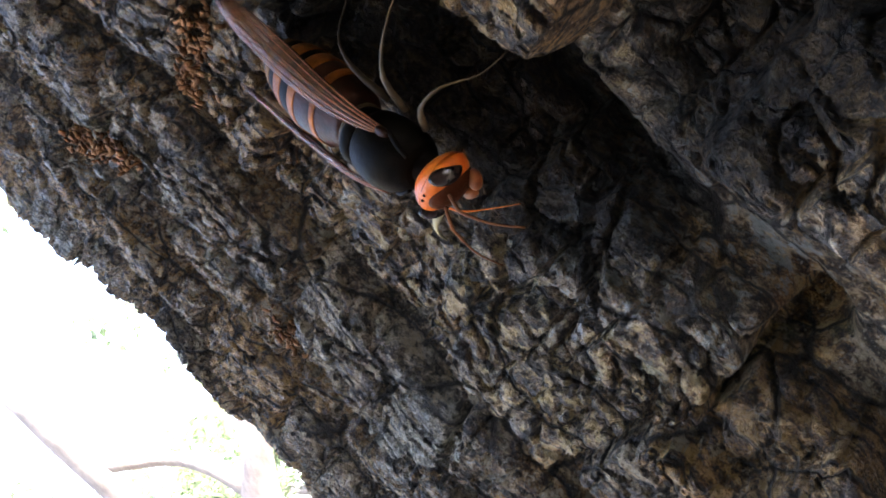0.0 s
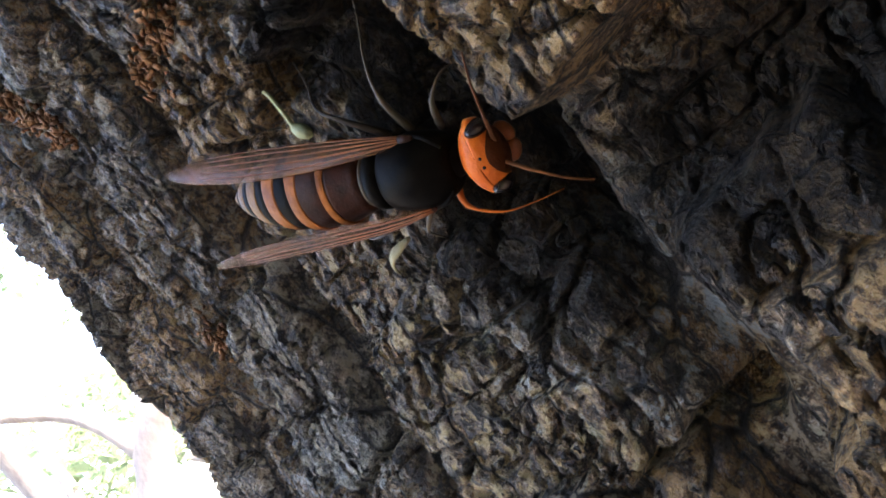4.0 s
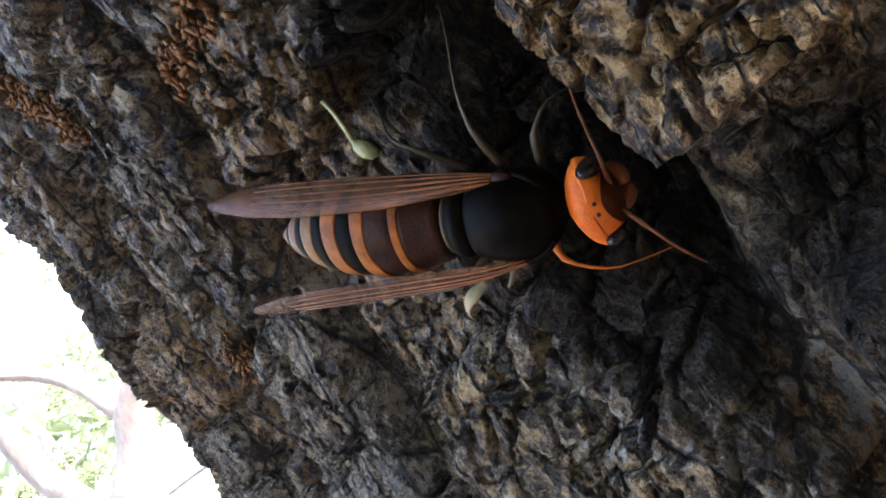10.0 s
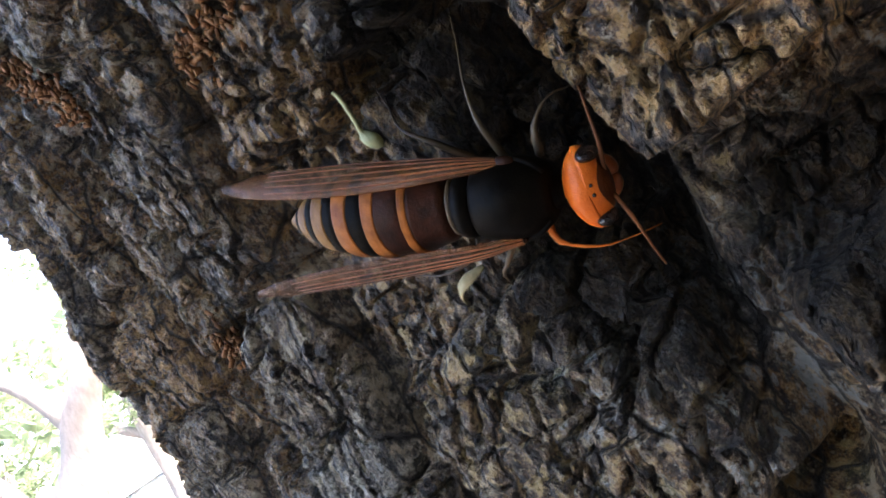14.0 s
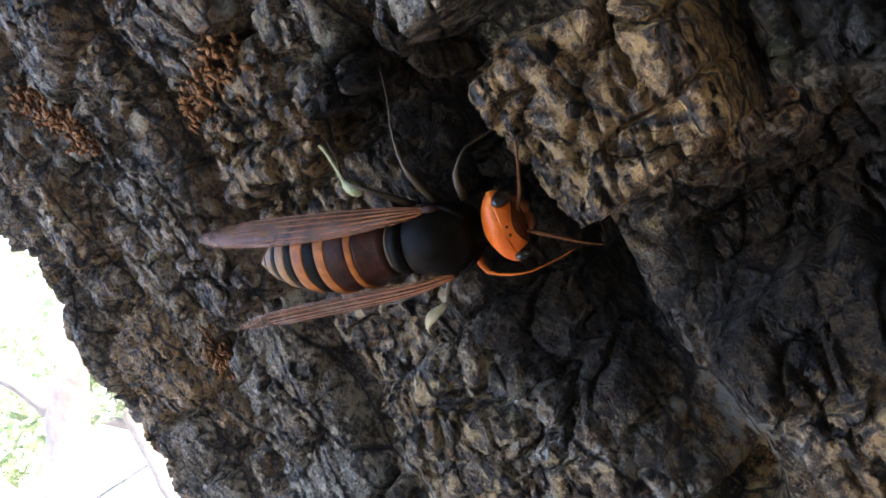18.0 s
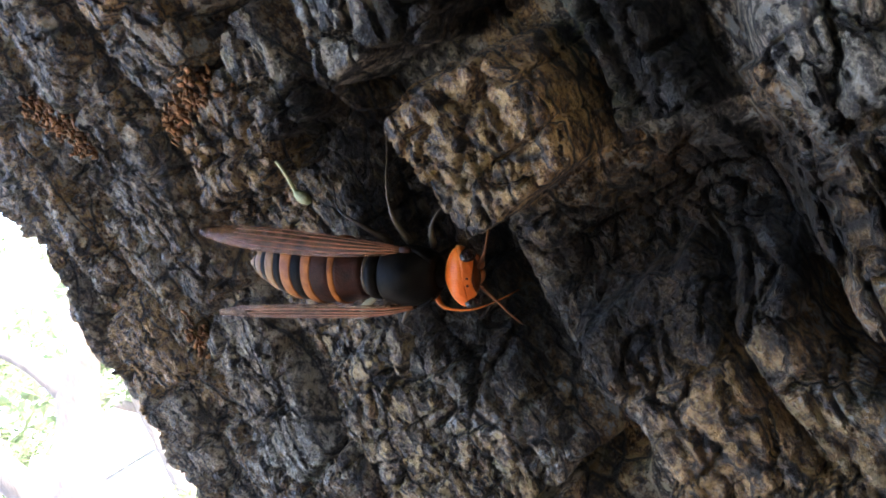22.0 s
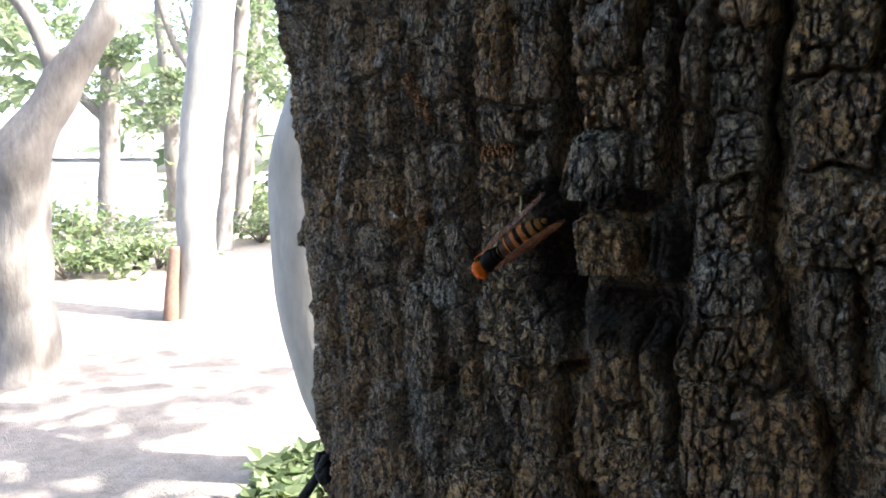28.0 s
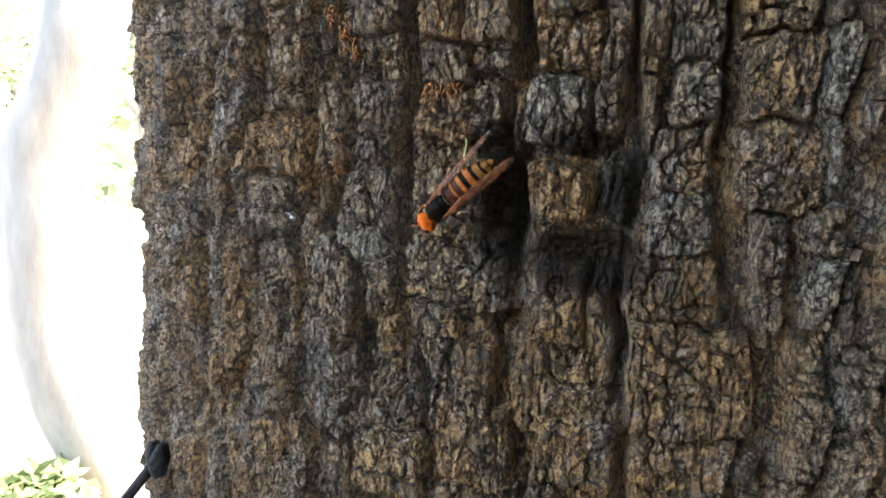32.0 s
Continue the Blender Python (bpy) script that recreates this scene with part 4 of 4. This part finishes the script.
        for _ in range(16):
            leaves(bm, rr, (rr.uniform(-0.7, 0.7) * w, rr.uniform(-0.7, 0.7) * w, rr.uniform(0.25, 0.85) * h), (w * 0.3, w * 0.3, h * 0.3), 60, 0.07 + 0.05 * w)
        part("foliage", bm, BUSH, b, smooth=False)
    # woods that close the grove all round
    rr = random.Random(90)
    bm = bmesh.new()
    for n in range(240):
        q = rr.uniform(0, 2 * math.pi)
        d = rr.uniform(20, 27)
        leaves(bm, rr, (math.cos(q) * d, math.sin(q) * d, rr.uniform(0.3, 6.5)), (1.9, 1.9, 1.5), 42, 0.8)
    ob = part("far_woods", bm, LEAF, None, smooth=False)
    tagged(ob, "dense sunlit green woods round the grove", "woods", kind="stuff")
    # unseen leaf screen, added to keep front light off the bark
    bm = bmesh.new()
    for n in range(170):
        q = radians(rr.uniform(-88, 4))
        d = rr.uniform(2.6, 4.0)
        leaves(bm, rr, (math.cos(q) * d, math.sin(q) * d - 0.4, rr.uniform(0.1, 4.2)), (0.6, 0.6, 0.6), 60, 0.3)
    ob = part("thicket", bm, LEAF, None, smooth=False)
    tagged(ob, "unseen dense dark green thicket added to shade the barked tree", "thicket", kind="stuff")


def build_rope():
    """A black cord knotted at the trunk's side and drawn down to the ground."""
    k = simple("black_cord", [(0.4, (0.006, 0.006, 0.007)), (0.6, (0.02, 0.02, 0.022))], 400, 0.8, 0.002)
    start = TREE @ on_bark(-181, -103, 1)
    rope = empty("cord", Matrix.Translation(start), "taut black cord knotted at the trunk's side", "rope")
    end = Vector((-0.92, -0.53, -1.09))
    bm = bmesh.new()
    pts = [end * (i / 30) + Vector((0, 0, -0.12 * math.sin(math.pi * i / 30))) for i in range(31)]
    tube(bm, pts, [0.0024 * (1 + 0.12 * (i % 2)) for i in range(31)], 8)
    part("strand", bm, k, rope)
    bm = bmesh.new()
    for q in range(3):
        ring = [Vector((math.cos(a) * 0.0032, math.sin(a) * 0.003, 0.0035 * math.sin(a * 2 + q) + 0.003 * (q - 1))) for a in [2 * math.pi * i / 14 for i in range(15)]]
        tube(bm, ring, [0.0021] * 15, 7)
    part("knot", bm, k, rope)


def build_shelter():
    wall = simple("pale_blue_wall", [(0.3, (0.42, 0.46, 0.52)), (0.7, (0.52, 0.56, 0.62))], 8, 0.7, 0.001)
    roof = simple("grey_roof", [(0.3, (0.26, 0.27, 0.29)), (0.7, (0.34, 0.35, 0.37))], 10, 0.6, 0.001)
    glass = simple("pale_pane", [(0.3, (0.32, 0.35, 0.4)), (0.7, (0.4, 0.43, 0.48))], 4, 0.1, 0)
    hut = empty("low_building", Matrix.Translation((-18.5, 5.0, 0)) @ Matrix.Rotation(radians(-15), 4, "Z"), "low pale blue building behind the shrubs", "building")

    def box(name, c, s, m, parent):
        bm = bmesh.new()
        bmesh.ops.create_cube(bm, size=1.0)
        for v in bm.verts:
            v.co = Vector((c[0] + v.co.x * s[0], c[1] + v.co.y * s[1], c[2] + v.co.z * s[2]))
        bmesh.ops.bevel(bm, geom=bm.edges[:], offset=min(s) * 0.08, segments=1, affect="EDGES")
        return part(name, bm, m, parent, smooth=False)

    body = box("wall", (0, 0, 0.75), (3, 8, 1.5), wall, hut)
    box("roof", (0, 0, 1.57), (3.06, 8.06, 0.12), roof, hut)
    for n in range(4):
        w = box("window", (1.5, -3 + 2 * n, 0.95), (0.06, 1.3, 0.5), wall, hut)
        box("pane", (1.535, -3 + 2 * n, 0.95), (0.02, 1.14, 0.36), glass, w)


SLIVER = [(-12.7, 30.4, 1.4), (-14.6, 30.1, 2.6), (-15.8, 29.3, 2.4), (-16.6, 28.3, 1.6)]
CHIP = [(-10.1, 15.7, -1.9), (-9.9, 14.9, -1.2), (-9.6, 13.9, -1.2), (-9.4, 12.9, -1.9)]


def build_litter():
    """Loose bits on the bark: rust-coloured gnawings, a pale stalk, curled flakes round a knot."""
    gnawed = simple("rusty_gnawings", [(0.3, (0.05, 0.022, 0.010)), (0.7, (0.33, 0.15, 0.055))], 900, 0.9, 0.0004)
    r = random.Random(12)
    for u, z, w, n in ((-21, 63.5, 4.6, 120), (-27, 61.8, 3.2, 70), (-58, 38.3, 3.0, 60), (-57, 77, 3.6, 80), (-63, 82.4, 3.0, 50), (-53.6, 71.5, 2.4, 40)):
        at = on_bark(u, z, 1.2)
        heap = empty("gnawings_heap", TREE @ Matrix.Translation(at), "heap of rust-brown wood gnawings caught in the bark", "debris", "heaps of gnawings")
        bm = bmesh.new()
        for _ in range(n):
            p = on_bark(u + r.gauss(0, w * 0.38), z + r.gauss(0, w * 0.5), r.uniform(-0.5, 2.6)) - at
            got = bmesh.ops.create_cube(bm, size=1.0)
            m = Matrix.Translation(p) @ Euler((r.uniform(0, 6), r.uniform(0, 6), r.uniform(0, 6))).to_matrix().to_4x4() @ Matrix.Diagonal((r.uniform(0.4, 1.3) / 1000, r.uniform(0.25, 0.7) / 1000, r.uniform(0.2, 0.5) / 1000, 1))
            bmesh.ops.transform(bm, matrix=m, verts=got["verts"])
        part("chip", bm, gnawed, heap)["kind"] = "stuff"
    stalk = simple("pale_stalk", [(0.3, (0.20, 0.19, 0.08)), (0.7, (0.36, 0.34, 0.17))], 800, 0.6, 0.0002)
    at = on_bark(-15.4, 47, 0)
    ob = empty("dry_stalk", TREE @ Matrix.Translation(at), "thin yellow-green stalk with a swollen end on the bark", "plant stalk")
    bm = bmesh.new()
    line = curve_points([on_bark(u, z, h) - at for u, z, h in ((-16.8, 51.3, 0.4), (-15.4, 49.3, 1.0), (-15.4, 46.9, 1.0), (-15.7, 45.5, 0.8), (-14.9, 43.6, 0.4))], 18)
    tube(bm, line, [(0.22 + (0.5 if i > 12 else 0) * math.sin((i - 12) / 5 * math.pi) ) / 1000 if i < 17 else 0.0001 for i in range(18)], 8)
    part("stem", bm, stalk, ob)
    sliver = simple("dry_sliver", [(0.3, (0.18, 0.13, 0.06)), (0.7, (0.34, 0.26, 0.13))], 800, 0.7, 0.0002)
    chip = simple("orange_chip", [(0.3, (0.13, 0.05, 0.018)), (0.7, (0.26, 0.11, 0.04))], 700, 0.8, 0.0003)
    for name, label, m, line, wide in (("dry_sliver", "pale yellow sliver of dry leaf stuck to the bark", sliver, SLIVER, (0.25, 0.8, 0.55, 0.3, 0.12)), ("orange_chip", "small orange-brown chip of wood on the bark", chip, CHIP, (0.4, 1.1, 1.2, 0.8, 0.3))):
        at = on_bark(*line[1])
        ob = empty(name, TREE @ Matrix.Translation(at), label, "debris")
        bm = bmesh.new()
        pts = curve_points([on_bark(*p) - at for p in line], 12)
        tube(bm, pts, [np.interp(i / 11 * 4, range(5), wide) / 1000 for i in range(12)], 8, flat=0.4)
        part("blade", bm, m, ob)
    flake = simple("curled_flake", [(0.3, (0.06, 0.036, 0.024)), (0.7, (0.17, 0.115, 0.08))], 700, 0.85, 0.0005)
    for n in range(6):
        u, z = 92 + r.uniform(-7, 6), 26 + r.uniform(-6, 6)
        p = on_bark(u, z, r.uniform(-7.5, -5.5))
        f = empty("bark_flake", TREE @ Matrix.Translation(p) @ Euler((r.uniform(0, 6), r.uniform(0, 6), r.uniform(0, 6))).to_matrix().to_4x4(), "small curled red-brown flake of bark at a knot", "bark flake", "flakes at the knot")
        bm = bmesh.new()
        L, W = r.uniform(3, 6) / 1000, r.uniform(1.5, 3) / 1000
        grid = []
        for i in range(7):
            a = -1.3 + 2.6 * i / 6
            grid.append([(math.sin(a) * L * 0.5, (j / 3 - 0.5) * W, math.cos(a) * L * 0.35) for j in range(4)])
        for lay, k in ((0, 1), (1, 0.82)):
            vs = [[bm.verts.new(Vector(q) * k) for q in row] for row in grid]
            for i in range(6):
                for j in range(3):
                    face = (vs[i][j], vs[i + 1][j], vs[i + 1][j + 1], vs[i][j + 1])
                    bm.faces.new(face if lay else face[::-1])
        part("scale", bm, flake, f)


build_tree()
build_litter()
build_rope()
build_shelter()
hornet, head, foreleg = build_hornet()
midge = build_gnat()
build_grove()


# ---- what moves ----
def perch(u, z, heading, lift=0.0, pitch=0.0, roll=0.0):
    """The hornet's pose on the bark: its middle at u, z (mm), its head towards heading (degrees from the girth, up positive)."""
    p = on_bark(u, z, 2.6 + lift)
    a = u / 1000 / RAD
    out = Vector((math.sin(a), -math.cos(a), 0))
    along = Vector((math.cos(a), math.sin(a), 0))
    h = radians(heading)
    x = along * math.cos(h) + Vector((0, 0, 1)) * math.sin(h)
    y = out.cross(x)
    m = Matrix((x, y, out)).transposed().to_4x4()
    return TREE @ Matrix.Translation(p) @ m @ pose(0, 0, 0, roll, pitch, 0)


def motions():
    rows = [(0, -6.5, 39.1, 0.6, -66.4, -12.1, 10.7), (0.5, -9.0, 40.2, 0.9, -44.7, -6.4, -5.5), (1, -8.8, 41.9, 0.6, -39.1, 1.7, -0.4), (1.5, -8.6, 41.4, 0.9, -34.7, 4.7, 1.8), (2, -7.9, 39.7, 0.5, -33.1, 7.2, -1.7), (2.5, -7.3, 37.2, 0.0, -29.8, 11.1, 0.2),
            (3, -6.6, 36.3, 1.1, -28.6, 9.1, -0.4), (3.5, -6.6, 36.3, 0.7, -28.5, 9.2, 3.0), (6, -8.2, 36.0, -0.0, -29.0, 10.0, -4.0), (7, -7.6, 36.1, 0.5, -27.4, 10.0, -4.2), (9, -8.4, 36.4, -0.2, -27.3, 10.2, -3.0), (13, -8.5, 36.2, -0.3, -26.2, 10.1, -6.6),
            (15.5, -9.2, 36.5, -0.0, -23.7, 9.5, -3.4), (16, -9.6, 36.9, 0.7, -23.4, 7.6, -4.1), (17, -10.9, 37.3, 1.2, -25.5, 6.2, -7.9), (18, -8.9, 38.3, 1.1, -20.5, 9.4, 0.0), (19, -7.9, 35.7, 1.1, -23.4, 12.8, -1.5), (19.5, -7.5, 36.0, 1.9, -21.5, 11.0, 0.7),
            (20, -9.7, 37.0, 0.1, -17.8, 13.3, 2.4), (20.5, -9.7, 36.4, 1.4, -20.5, 14.6, 0.1), (21, -8.1, 36.1, 1.0, -26.1, 10.2, -4.9), (21.5, -6.9, 34.5, 0.9, -29.5, 8.4, -8.1), (22, -6.1, 33.7, 1.0, -30.3, 10.7, -7.1), (22.5, -8.0, 34.5, 0.5, -36.8, 5.6, -12.7),
            (23, -8.6, 34.1, 1.1, -41.0, 2.8, -15.0), (23.5, -10.5, 34.5, 1.1, -47.8, -3.6, -9.7), (24, -11.4, 34.6, 1.0, -50.7, -1.5, -12.7), (24.5, -13.4, 35.4, 0.9, -95.0, -2.0, -4.0), (25, -16.0, 36.3, 0.9, -133.4, 7.5, -3.2), (25.5, -14.3, 36.3, 0.9, -154.5, 10.4, -2.1),
            (27.5, -15.5, 35.0, 1.9, -143.8, -10.8, -0.6), (28, -15.3, 35.3, 1.7, -140.8, -7.6, -0.2), (29, -15.1, 34.1, 1.6, -137.8, -1.5, -1.3), (30, -16.0, 34.9, 1.6, -132.9, -4.6, 0.5), (31, -15.6, 35.9, 1.7, -138.9, -4.0, -0.2), (32, -15.0, 34.5, 1.4, -134.0, 1.8, -0.1)]
    walk(hornet, [(t, perch(u, z, h, lift, p, r)) for t, u, z, lift, h, p, r in rows])
    turns = [(0.0, 0, -18), (1.0, 14, 8), (3.0, 10, 10), (6.0, 10, 12), (9.0, 10, 13), (13.0, 14, 11), (15.5, 16, 9), (17.0, 28, 7), (18.0, 22, 9), (19.0, 14, 12), (20.0, 2, 15), (21.0, 22, 4), (22.0, 26, 2), (23.0, 30, 0), (24.0, 32, 0), (25.5, 26, -6), (28.0, 26, 4), (32.0, 26, 0)]
    walk(head, [(t, pose(10.7 * MM, 0, 4.7 * MM, 0, p, y)) for t, p, y in turns])
    hover = [(0.0, -330, 150, 40), (22.0, -330, 150, 40), (23.4, -270, 110, 45), (24.0, -170, 70, 40), (24.5, -80, 45, 26), (25.0, -51.6, 37.4, 20), (26.0, -48, 40, 18), (27.0, -53, 30, 24), (28.0, -44, 44, 20), (29.0, -47.8, 29.9, 18),
             (29.5, -40, 38, 20), (30.0, -34.7, 42.7, 20), (30.5, -41, 36, 18), (31.0, -37.2, 38.6, 20), (31.5, -46, 34, 22), (32.0, -56.1, 25.1, 20)]
    walk(midge, [(t, perch(u, z, 60, lift)) for t, u, z, lift in hover])
    tuck = [(0.0, 18), (1.5, 10), (3.0, 0), (9.0, 0), (13.0, 4), (17.0, 14), (18.0, 8), (19.0, 12), (20.0, 26), (21.0, 14), (23.0, 24), (25.0, 20), (28.0, 16), (32.0, 16)]
    walk(foreleg, [(t, pose(7.0 * MM, -2.2 * MM, 3.2 * MM, 0, 0, a)) for t, a in tuck])
    left = [(0.0, -10), (1.0, 20), (2.0, 45), (3.0, 55), (6.0, 62), (9.0, 63), (13.0, 60), (15.5, 60), (17.0, 50), (18.0, 40), (19.0, 60), (20.0, 40), (21.0, 40), (23.0, 45), (24.5, 10), (28.0, 15), (32.0, 10)]
    right = [(0.0, 5), (1.0, 10), (3.0, -6), (6.0, -20), (9.0, -28), (11.0, -38), (13.0, -46), (15.5, -48), (17.0, -54), (18.0, -10), (19.0, -28), (20.0, 14), (21.0, -20), (23.0, -25), (24.5, 0), (28.0, -5), (32.0, 0)]
    for ob, side, rows in ((feelers[0], 1, left), (feelers[1], -1, right)):
        walk(ob, [(t, pose(1.5 * MM, 0.8 * side * MM, 0.9 * MM, 0, 0, a)) for t, a in rows])


motions()
